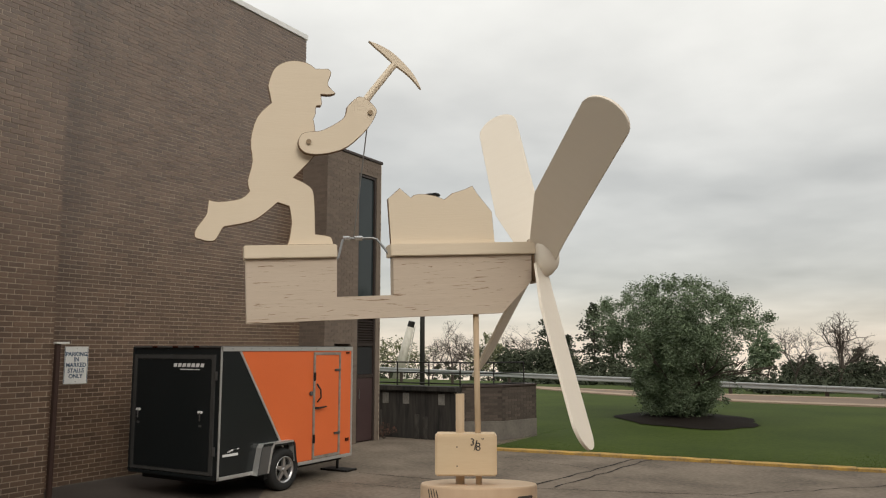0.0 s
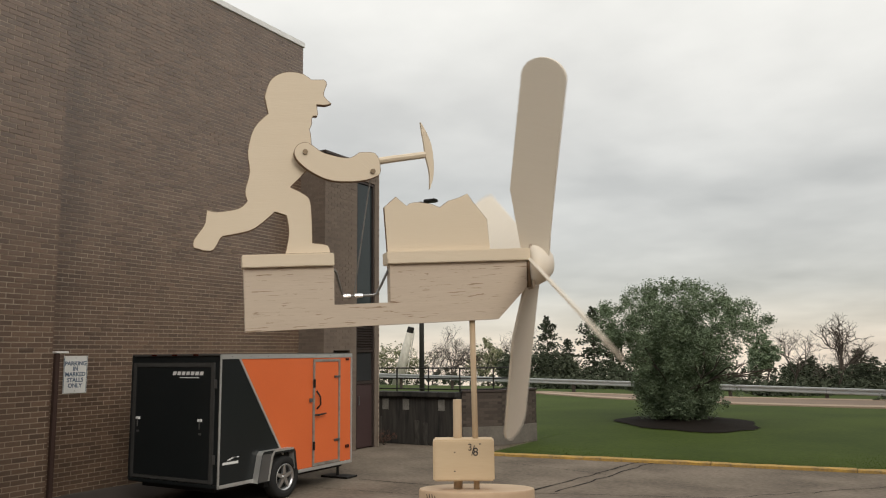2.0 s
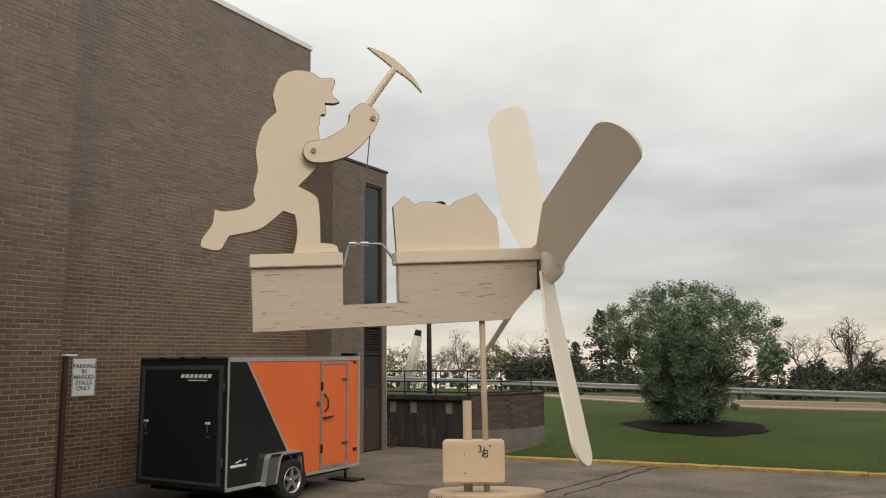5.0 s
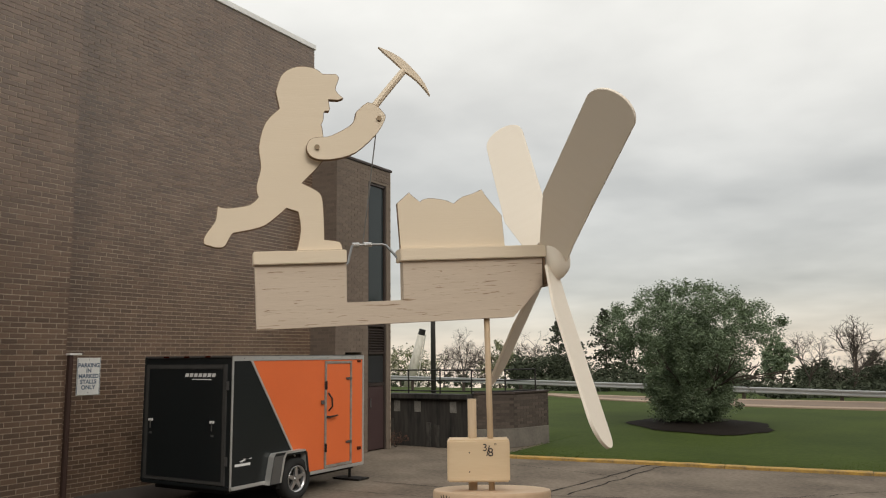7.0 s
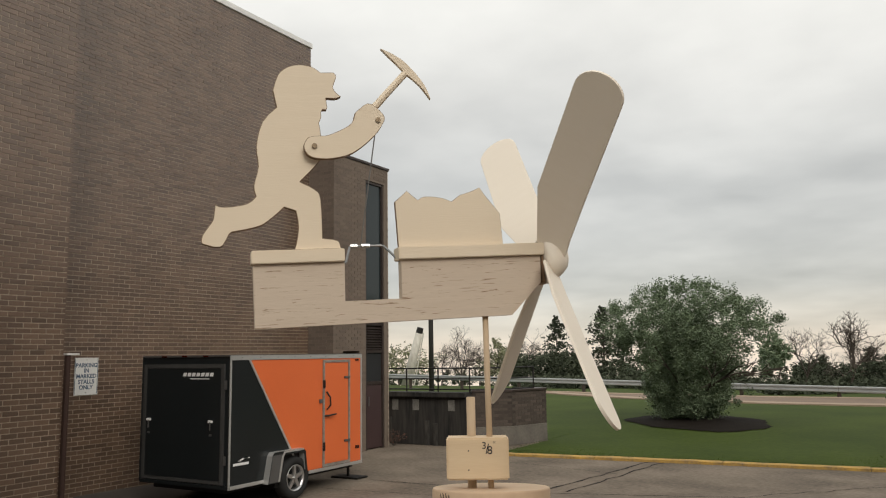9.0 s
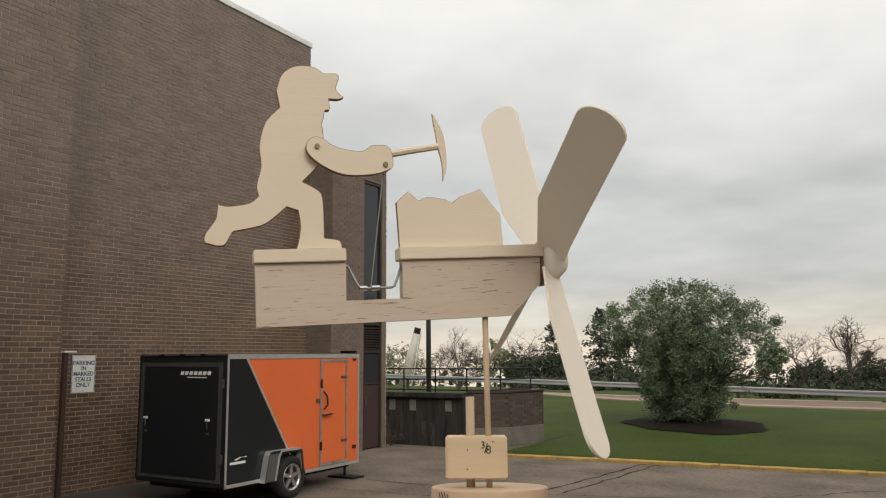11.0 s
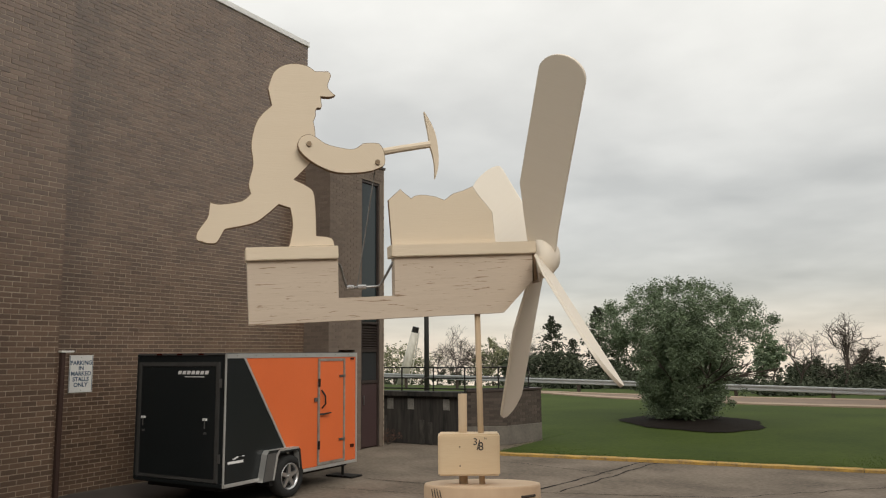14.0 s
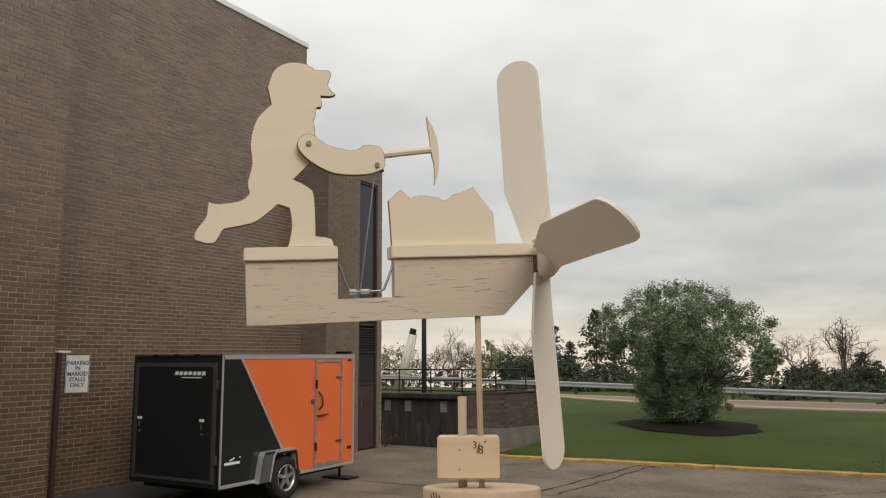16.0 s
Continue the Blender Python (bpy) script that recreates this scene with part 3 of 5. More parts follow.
def parking_sign():
    s = thing("parking_sign", "white metal sign with blue letters on the brick wall", "sign", at=pose(XM + 0.012, 7.725, 1.795, 0, 0, 90))
    part("plate", box((-0.205, -0.006, -0.285), (0.205, 0.0, 0.285), 0.003), SIGN_WHITE, s)
    for k in (-1, 1):
        part("border", box((k * 0.192 - 0.004, -0.008, -0.27), (k * 0.192 + 0.004, -0.0055, 0.27)), SIGN_BLUE, s)
    for z, words in ((0.165, "PARKING"), (0.085, "IN"), (0.0, "MARKED"), (-0.085, "STALLS"), (-0.17, "ONLY")):
        bm = text_bm(words, 0.088, 0.0025)
        bmesh.ops.translate(bm, verts=bm.verts, vec=(0, -0.0075, z))
        part("lettering", bm, SIGN_BLUE, s, "blue painted letters")
    for z in (-0.25, 0.25):
        part("screw", rod_bm((0, -0.009, z), (0, -0.004, z), 0.008, 8), STEEL, s)


parking_sign()


def corner_post():
    p = thing("steel_post", "dark rusty steel post with a pale cap at the wall corner", "post", at=pose(XP + 0.035, 6.445, 0))
    part("post", box((-0.03, -0.03, 0), (0.03, 0.03, 2.11), 0.006), RUST, p)
    part("cap", box((-0.05, -0.04, 2.11), (0.05, 0.14, 2.135), 0.004), SIGN_WHITE, p, "pale metal cap")


corner_post()
strip = new("trim", as_mesh(box((XM + 0.006, 7.6, 0.0), (XM + 0.02, 8.5, 0.014), 0.003), CONCRETE_BASE))
tagged(strip, "pale metal strip along the wall's foot", "trim", kind="structure")


# ---- low walls, railing, lamp and guard rail ----
def low_walls():
    w = thing("concrete_wall", "low stained concrete wall with dark streaks", "wall", kind="structure")
    part("wall_body", box((-10.9, 15.55, 0), (-8.62, 15.85, 1.08), 0.01), CONCRETE, w)
    part("wall_cap", box((-10.9, 15.45, 1.08), (-8.62, 15.95, 1.19), 0.012), CONCRETE, w)
    for x in (-10.62, -10.05, -9.1):
        part("patch", box((x, 15.538, 0.78), (x + 0.17, 15.552, 1.03), 0.004), PATCH, w, "pale square patch")
    for x, h in ((-10.75, 0.62), (-9.72, 0.55), (-9.5, 0.5)):
        part("pilaster", box((x, 15.52, 0), (x + 0.12, 15.55, h), 0.006), RIB, w, "stained concrete rib")
    return w


low_walls()
pier_front = brick_wall("wall_pier", "low dark brick wall on a concrete base", (-8.6, 15.75, 0.42), (0.80, 0.60, 0), (0.60, -0.80, 0), 0.92, 0.76, 0.25, pieces_from=(0, 1, 0, 1), look_of=(BRICK_SOOT, BRICK_SOOT, MORTAR_SOOT))
pier_side = brick_wall("wall_pier_side", "low dark brick wall beside the lawn", (-7.864, 16.302, 0.42), (0.30, 0.954, 0), (0.954, -0.30, 0), 1.17, 0.76, 0.25, pieces_from=(0, 3, 0, 1), look_of=(BRICK_SOOT, BRICK_SOOT, MORTAR_SOOT))


def slanted_box(origin, along, facing, length, thick, z0, z1, out=0.0):
    along, facing, o = Vector((*along, 0)), Vector((*facing, 0)), Vector((*origin, 0))
    bm = bmesh.new()
    pts = [o + facing * out - along * 0.0, o + along * length + facing * out, o + along * length - facing * thick, o - facing * thick]
    lo = [bm.verts.new((p.x, p.y, z0)) for p in pts]
    hi = [bm.verts.new((p.x, p.y, z1)) for p in pts]
    bm.faces.new(lo[::-1]); bm.faces.new(hi)
    for k in range(4):
        bm.faces.new((lo[k], lo[(k + 1) % 4], hi[(k + 1) % 4], hi[k]))
    bmesh.ops.bevel(bm, geom=bm.edges[:], offset=0.008, segments=1, affect="EDGES")
    return bm


part("base", slanted_box((-8.6, 15.75), (0.80, 0.60), (0.60, -0.80), 0.93, 0.25, 0.0, 0.42, 0.02), CONCRETE_BASE, pier_front, "pale concrete base")
part("base", slanted_box((-7.864, 16.302), (0.30, 0.954), (0.954, -0.30), 1.17, 0.25, 0.0, 0.42, 0.02), CONCRETE_BASE, pier_side, "pale concrete base")
part("cap", slanted_box((-8.6, 15.75), (0.80, 0.60), (0.60, -0.80), 0.94, 0.30, 1.18, 1.235, 0.03), BRONZE, pier_front, "dark cap")
part("cap", slanted_box((-7.864, 16.302), (0.30, 0.954), (0.954, -0.30), 1.19, 0.30, 1.18, 1.235, 0.03), BRONZE, pier_side, "dark cap")


def railing():
    r = thing("railing", "dark iron pipe railing on the low wall", "railing")
    pts = [(-10.9, 15.72), (-8.60, 15.76), (-8.03, 16.22), (-7.68, 17.10)]
    for z in (1.73, 1.49, 1.25):
        for a, b in zip(pts, pts[1:]):
            part("rail", rod_bm((*a, z), (*b, z), 0.016, 8), IRON, r)
    for x, y in ((-10.33, 15.73), (-9.47, 15.745), (-8.65, 15.76), (-8.03, 16.22), (-7.68, 17.10)):
        part("post", rod_bm((x, y, 1.19), (x, y, 1.745), 0.018, 8), IRON, r)


railing()


def lamp_post():
    p = thing("street_lamp", "dark slim street lamp with a flat head", "street lamp", at=pose(-15.72, 25.65, 0))
    part("pole", rod_bm((0, 0, 0), (0, 0, 7.95), 0.105, 10, 0.075), POLE_GREY, p, smooth=True)
    part("arm", rod_bm((0, 0, 7.88), (0.3, 0.18, 7.95), 0.03, 8), IRON, p)
    part("head", box((0.08, 0.0, 7.92), (0.62, 0.34, 8.04), 0.04), IRON, p)


lamp_post()


def guard_rail():
    g = thing("guard_rail", "galvanised steel guard rail along the road", "guard rail")
    a, b = Vector((-40.0, 41.0, 0.42)), Vector((14.0, 31.75, -0.40))
    d = (b - a).normalized()
    side = Vector((d.y, -d.x, 0))
    profile = [(0.0, 0.44), (0.045, 0.465), (0.045, 0.51), (0.0, 0.54), (0.0, 0.585), (0.045, 0.615), (0.045, 0.665), (0.0, 0.69)]
    n = int((b - a).length / 3.8)
    for k in range(n):
        p, q = a + d * 3.8 * k, a + d * (3.8 * (k + 1) - 0.01)
        bm = bmesh.new()
        rows = [[bm.verts.new(e + side * (s + off) + Vector((0, 0, z + 0.05))) for s, z in profile] for e in (p, q) for off in (0,)]
        back = [[bm.verts.new(e + side * (s - 0.004) + Vector((0, 0, z + 0.05))) for s, z in profile] for e in (p, q)]
        for A in (rows, back):
            for i in range(len(profile) - 1):
                bm.faces.new((A[0][i], A[1][i], A[1][i + 1], A[0][i + 1]))
        part("beam", bm, GALV, g)
        part("post", box(tuple(p + Vector((-0.07, 0.02, -0.6))), tuple(p + Vector((0.07, 0.16, 0.70))), 0.01), BARK, g, "dark timber post")


guard_rail()


def leaning_mast():
    m = thing("leaning_mast", "white leaning lattice mast with a black top", "mast")
    a, b = Vector((-33.50, 50.93, -0.36)), Vector((-32.30, 50.98, 3.70))
    part("mast_body", rod_bm(a, b, 0.41, 16, 0.27), WHITE_PAINT, m, smooth=True)
    part("mast_top", rod_bm(b, b + (b - a) * 0.10, 0.27, 14, 0.25), IRON, m, "black top")
    off = Vector((0.66, 0.1, 0))
    part("ladder", rod_bm(a + off, b + off * 0.55, 0.05, 6), WHITE_PAINT, m)
    for k in range(9):
        t = k / 9
        p = a.lerp(b, t)
        part("rung", rod_bm(p, p + off * (1 - 0.45 * t), 0.03, 6), WHITE_PAINT, m)


leaning_mast()


# ---- cargo trailer ----
def trailer():
    T = thing("cargo_trailer", "black and orange enclosed cargo trailer parked beside the brick wall", "trailer", at=pose(-8.82, 9.2, 0))
    W, Y0, Y1, Z0, Z1 = 0.89, -1.45, 1.49, 0.32, 2.085

    def P(name, lo, hi, mat, label="", bevel=0.004, parent=None):
        return part(name, box(lo, hi, bevel), mat, parent or T, label)

    P("body", (-W + 0.01, Y0 + 0.01, Z0), (W - 0.012, Y1, Z1 - 0.03), TR_BLACK, "black trailer box", 0.012)
    P("roof", (-W - 0.002, Y0 - 0.004, Z1 - 0.03), (W + 0.004, Y1 + 0.01, Z1), TR_GREY, "grey metal roof", 0.008)
    x0, x1 = W - 0.012, W - 0.004
    # skins of the long side: black rear part, orange front part, a slanting strip between them
    bm = cutout([(Y0 + 0.03, Z0 + 0.03), (-0.13, Z0 + 0.03), (-0.13, 0.50), (-1.11, Z1 - 0.07), (Y0 + 0.03, Z1 - 0.07)], -x1, -x0)
    turn = Matrix.Rotation(radians(90), 4, "Z")
    part("side_panel", bm, [TR_BLACK, TR_BLACK], T, "glossy black side skin", at=turn)
    bm = cutout([(-0.11, Z0 + 0.03), (Y1 - 0.01, Z0 + 0.03), (Y1 - 0.01, Z1 - 0.07), (-1.075, Z1 - 0.07), (-0.11, 0.53)], -x1, -x0)
    part("side_panel", bm, [TR_ORANGE, TR_ORANGE], T, "orange side skin", at=turn)
    bm = cutout([(-1.115, Z1 - 0.07), (-1.075, Z1 - 0.07), (-0.15, 0.61), (-0.19, 0.61)], -x1 - 0.007, -x1 + 0.002)
    part("slant_trim", bm, [TR_TRIM, TR_TRIM], T, "slanting aluminium strip", at=turn)
    P("roof_trim", (W - 0.004, Y0, Z1 - 0.075), (W + 0.008, Y1, Z1 - 0.008), TR_TRIM, "aluminium roof edge strip")
    P("sill_trim", (W - 0.004, Y0, Z0 - 0.02), (W + 0.008, -0.72, Z0 + 0.028), TR_TRIM, "aluminium lower edge strip")
    P("sill_trim", (W - 0.004, 0.17, Z0 - 0.02), (W + 0.008, Y1, Z0 + 0.028), TR_TRIM, "aluminium lower edge strip")
    P("corner_trim", (W - 0.014, Y0 - 0.006, Z0 - 0.02), (W + 0.008, Y0 + 0.022, Z1 - 0.01), TR_TRIM, "aluminium corner strip")
    P("corner_trim", (W - 0.02, Y1 - 0.02, Z0 - 0.02), (W + 0.010, Y1 + 0.015, Z1 - 0.01), TR_TRIM, "aluminium corner strip")
    P("corner_trim", (-W - 0.004, Y0 - 0.006, Z0), (-W + 0.05, Y0 + 0.03, Z1 - 0.01), TR_BLACK, "", 0.006)
    for k in range(8):
        z = Z1 - 0.04
        part("rivet", rod_bm((W + 0.006, Y0 + 0.2 + k * 0.36, z), (W + 0.012, Y0 + 0.2 + k * 0.36, z), 0.008, 6), STEEL, T)
    # rear door in its frame
    yr = Y0 - 0.002
    for lo, hi in (((-W + 0.05, yr - 0.012, 0.36), (-W + 0.115, yr + 0.012, 1.965)), ((W - 0.165, yr - 0.012, 0.36), (W - 0.10, yr + 0.012, 1.965))):
        P("door_jamb", lo, hi, TR_DULL, "dull grey metal door frame")
    P("door_jamb", (-W + 0.115, yr - 0.012, 1.905), (W - 0.165, yr + 0.012, 1.965), TR_DULL, "dull grey metal door frame")
    P("door_jamb", (-W + 0.115, yr - 0.012, 0.36), (W - 0.165, yr + 0.012, 0.405), TR_DULL, "dull grey metal door frame")
    door = P("rear_door", (-W + 0.118, yr - 0.008, 0.408), (W - 0.168, yr + 0.01, 1.902), TR_BLACK, "black rear ramp door")
    for x in (-0.70, 0.545):
        P("latch", (x - 0.04, yr - 0.03, 1.17), (x + 0.04, yr - 0.008, 1.205), WHITE_INK, "bright cam latch", parent=door)
        part("latch_bar", rod_bm((x, yr - 0.024, 1.07), (x, yr - 0.024, 1.18), 0.009, 8), STEEL, door)
        P("keeper", (x - 0.025, yr - 0.02, 0.99), (x + 0.03, yr - 0.008, 1.02), TR_GREY, "", parent=door)
    # maker's marks as plain bars
    for k in range(7):
        xk = -0.02 + k * 0.088
        slab = cutout([(xk, 1.795), (xk + 0.062, 1.795), (xk + 0.078, 1.845), (xk + 0.016, 1.845)], yr - 0.013, yr - 0.007)
        part("plain_mark", slab, [WHITE_INK, WHITE_INK], door, "white slanted bar of the maker's mark")
    P("plain_mark", (0.12, yr - 0.013, 1.755), (0.50, yr - 0.007, 1.768), WHITE_INK, "thin white bar", 0.001, door)
    P("plain_mark", (W - 0.002, -1.37, 0.60), (W - 0.0005, -1.08, 0.635), WHITE_INK, "white bar-shaped maker's mark", 0.0005)
    for k in range(5):
        P("plain_mark", (W - 0.003, -1.28 + k * 0.035, 0.655 + 0.012 * min(k, 2)), (W - 0.001, -1.22 + k * 0.04, 0.667 + 0.012 * min(k, 2)), WHITE_INK, "white swoosh-shaped mark", 0.0005)
    for z in (0.62, 1.62):
        P("hinge", (W - 0.10, yr - 0.014, z), (W - 0.05, yr - 0.002, z + 0.12), TR_GREY, "dark hinge")
    for x in (-0.42, 0.0, 0.42):
        P("marker_light", (x - 0.05, Y0 - 0.02, Z1 - 0.024), (x + 0.05, Y0 - 0.002, Z1 - 0.004), AMBER, "small red marker light")
    # bumper and frame below
    P("rear_sill", (-W + 0.02, Y0 - 0.012, Z0 - 0.02), (W - 0.02, Y0 + 0.06, Z0 + 0.035), TR_BLACK, "", 0.008)
    P("chassis", (-0.70, Y0 + 0.1, Z0 - 0.09), (0.70, Y1, Z0 - 0.004), RUBBER)
    part("axle", rod_bm((-0.8, -0.2, 0.30), (0.8, -0.2, 0.30), 0.035), TR_GREY, T)
    # side door
    ya, yb = 0.49, 1.175
    sd = part("side_door", box((x1, ya + 0.045, 0.40), (x1 + 0.012, yb - 0.045, 1.945), 0.004), TR_ORANGE, T, "orange side door")
    for a, b in ((ya, ya + 0.043), (yb - 0.043, yb)):
        P("door_frame", (x1, a, 0.355), (x1 + 0.022, b, 1.99), TR_WORN, "worn aluminium door frame", parent=sd)
    for a, b in ((0.355, 0.398), (1.947, 1.99)):
        P("door_frame", (x1, ya + 0.043, a), (x1 + 0.022, yb - 0.043, b), TR_WORN, "worn aluminium door frame", parent=sd)
    for z in (0.69, 1.69):
        P("strap_hinge", (x1 + 0.012, yb - 0.16, z), (x1 + 0.032, yb - 0.005, z + 0.035), STEEL, "steel strap hinge", parent=sd)
    part("door_handle", tube(bmesh.new(), [(x1 + 0.02, ya + 0.04, 1.13), (x1 + 0.06, ya + 0.08, 1.13), (x1 + 0.065, ya + 0.26, 1.145)], [0.016, 0.016, 0.012]), IRON, sd, "dark lever handle")
    part("grab_handle", tube(bmesh.new(), [(x1 + 0.02, ya + 0.09, 1.22), (x1 + 0.07, ya + 0.12, 1.29), (x1 + 0.07, ya + 0.11, 1.41), (x1 + 0.02, ya + 0.08, 1.50)], [0.013] * 4), IRON, sd, "dark curved grab handle")
    P("lock_plate", (x1 + 0.01, ya - 0.09, 1.33), (x1 + 0.03, ya - 0.02, 1.39), TR_GREY, "grey lock plate", parent=sd)
    for z in (0.60, 1.55):
        P("lock_bar", (x1 + 0.022, ya - 0.01, z), (x1 + 0.04, ya + 0.035, z + 0.13), IRON, "", parent=sd)
    P("side_marker", (x1, Y1 - 0.16, 0.55), (x1 + 0.02, Y1 - 0.07, 0.60), AMBER, "small red marker light")
    P("side_marker", (x1, Y1 - 0.16, 1.965), (x1 + 0.02, Y1 - 0.08, 1.995), AMBER, "small red marker light")
    # fender: flat arch in front of the wheel opening
    fo = [(-0.80, 0.29), (-0.72, 0.66), (-0.68, 0.71), (-0.06, 0.71), (-0.01, 0.66), (0.03, 0.40), (-0.02, 0.40), (-0.05, 0.63), (-0.08, 0.655), (-0.45, 0.655), (-0.49, 0.63), (-0.56, 0.29)]
    part("fender", cutout(fo, -(W + 0.10), -(x1 - 0.02)), [TR_BLACK, TR_TRIM], T, "black fender with an aluminium rim", at=turn)
    part("fender_face", cutout([(-0.79, 0.30), (-0.71, 0.67), (-0.50, 0.67), (-0.50, 0.62), (-0.575, 0.30)], -(W + 0.106), -(W + 0.1005)), [TR_GREY, TR_GREY], T, "grey fender apron", at=turn)
    part("fender_trim", cutout([(-0.575, 0.30), (-0.50, 0.62), (-0.46, 0.685), (-0.06, 0.685), (-0.06, 0.71), (-0.48, 0.71), (-0.535, 0.64), (-0.605, 0.30)], -(W + 0.110), -(W + 0.1062)), [TR_TRIM, TR_TRIM], T, "aluminium fender edge", at=turn)
    P("wheel_well", (W - 0.28, -0.56, 0.20), (W + 0.002, -0.02, 0.655), RUBBER, "", 0.002)
    for side in (1, -1):
        c = Vector((side * (W - 0.02), -0.20, 0.30))
        wheel = thing("wheel", "", "")
        wheel.parent = T
        wheel.matrix_basis = Matrix.Translation(c) @ pose(0, 0, 0, 0, 0, 0 if side > 0 else 180)
        bm = bmesh.new()
        prof = [(-0.10, 0.19), (-0.10, 0.27), (-0.08, 0.295), (-0.03, 0.30), (0.03, 0.30), (0.08, 0.295), (0.10, 0.272), (0.105, 0.225), (0.09, 0.19)]
        rings = [[bm.verts.new((x, r * math.cos(k * math.tau / 36), r * math.sin(k * math.tau / 36))) for x, r in prof] for k in range(36)]
        for k in range(36):
            A, B = rings[k], rings[(k + 1) % 36]
            for i in range(len(prof)):
                j = (i + 1) % len(prof)
                bm.faces.new((A[i], A[j], B[j], B[i]))
        part("tyre", bm, RUBBER, wheel, "black rubber tyre", smooth=True)
        bm = bmesh.new()
        prof = [(-0.05, 0.188), (0.06, 0.18), (0.092, 0.189), (0.096, 0.180), (0.05, 0.165), (-0.05, 0.17)]
        rings = [[bm.verts.new((x, r * math.cos(k * math.tau / 36), r * math.sin(k * math.tau / 36))) for x, r in prof] for k in range(36)]
        for k in range(36):
            A, B = rings[k], rings[(k + 1) % 36]
            for i in range(len(prof)):
                j = (i + 1) % len(prof)
                bm.faces.new((A[i], A[j], B[j], B[i]))
        part("rim", bm, ALLOY, wheel, "bright alloy rim", smooth=True)
        part("drum", rod_bm((-0.04, 0, 0), (0.02, 0, 0), 0.166, 24), RUBBER, wheel)
        for k in range(5):
            a = k * math.tau / 5 + 0.3
            d, s = Vector((0, math.cos(a), math.sin(a))), Vector((0, -math.sin(a), math.cos(a)))
            bm = bmesh.new()
            q = [d * 0.03 - s * 0.035, d * 0.03 + s * 0.035, d * 0.176 + s * 0.018, d * 0.176 - s * 0.018]
            f = [bm.verts.new(p + Vector((0.075, 0, 0))) for p in q]
            g = [bm.verts.new(p + Vector((0.045, 0, 0))) for p in q]
            bm.faces.new(f); bm.faces.new(g[::-1])
            for i in range(4):
                bm.faces.new((f[i], g[i], g[(i + 1) % 4], f[(i + 1) % 4]))
            part("spoke", bm, ALLOY, wheel)
        part("hub_cap", rod_bm((0.03, 0, 0), (0.088, 0, 0), 0.036, 14, 0.028), ALLOY, wheel)
    # tongue and jack
    for sx in (-0.5, 0.5):
        part("tongue", tube(bmesh.new(), [(sx, Y1, 0.28), (0.0, Y1 + 1.0, 0.28)], [0.045, 0.045], 4), RUBBER, T)
    part("jack_post", rod_bm((0.42, Y1 + 0.26, 0.03), (0.42, Y1 + 0.26, 0.42), 0.024), IRON, T, "dark jack post")
    part("jack_foot", box((0.16, Y1 + 0.12, 0.0), (0.72, Y1 + 0.42, 0.03), 0.008), IRON, T, "dark jack foot plate")
    return T


trailer()


# ---- trees ----
def leaf_cloud(rng, centres, count, size, spread, flat=0.0):
    """Small four-cornered leaves round the centres; flat: how far they lie level."""
    verts, faces = [], []
    for _ in range(count):
        c, r = centres[rng.randrange(len(centres))]
        d = Vector((rng.gauss(0, 1), rng.gauss(0, 1), rng.gauss(0, 1)))
        d.normalize()
        p = c + d * r * rng.random() ** spread
        a = Vector((rng.gauss(0, 1), rng.gauss(0, 1), rng.gauss(0, 0.6))).normalized()
        b = a.cross(Vector((rng.gauss(0, 1), rng.gauss(0, 1), rng.gauss(0, 1) + flat * 2.2))).normalized()
        if flat:
            a = Vector((a.x, a.y, a.z * (1 - flat * 0.6))).normalized()
        s = size * rng.uniform(0.6, 1.3)
        n = len(verts)
        verts += [tuple(p - a * s), tuple(p + b * s * 0.42), tuple(p + a * s), tuple(p - b * s * 0.42)]
        faces.append((n, n + 1, n + 2, n + 3))
    me = bpy.data.meshes.new("leaves")
    me.from_pydata(verts, [], faces)
    return me


def grow(rng, bm, p, d, length, r, depth, tips, bend=0.25, spread=0.55, seg=5, up=0.05):
    pts, rad = [p], [r]
    for k in range(3):
        d = (d + Vector((rng.gauss(0, bend), rng.gauss(0, bend), rng.gauss(0, bend) + up)) * 0.5).normalized()
        p = p + d * length / 3
        pts.append(p)
        rad.append(r * (1 - 0.11 * (k + 1)))
    tube(bm, pts, rad, seg)
    tips.append((p, depth))
    if depth:
        for _ in range(rng.choice((2, 2, 3))):
            v = (d + Vector((rng.gauss(0, spread), rng.gauss(0, spread), rng.gauss(0, spread * 0.7)))).normalized()
            grow(rng, bm, p, v, length * rng.uniform(0.62, 0.85), r * 0.66, depth - 1, tips, bend, spread, max(3, seg - 1), up)
        if depth > 1:
            v = (d + Vector((rng.gauss(0, spread), rng.gauss(0, spread), rng.gauss(0, spread)))).normalized()
            grow(rng, bm, pts[2], v, length * 0.6, r * 0.45, depth - 2, tips, bend, spread, 3, up)


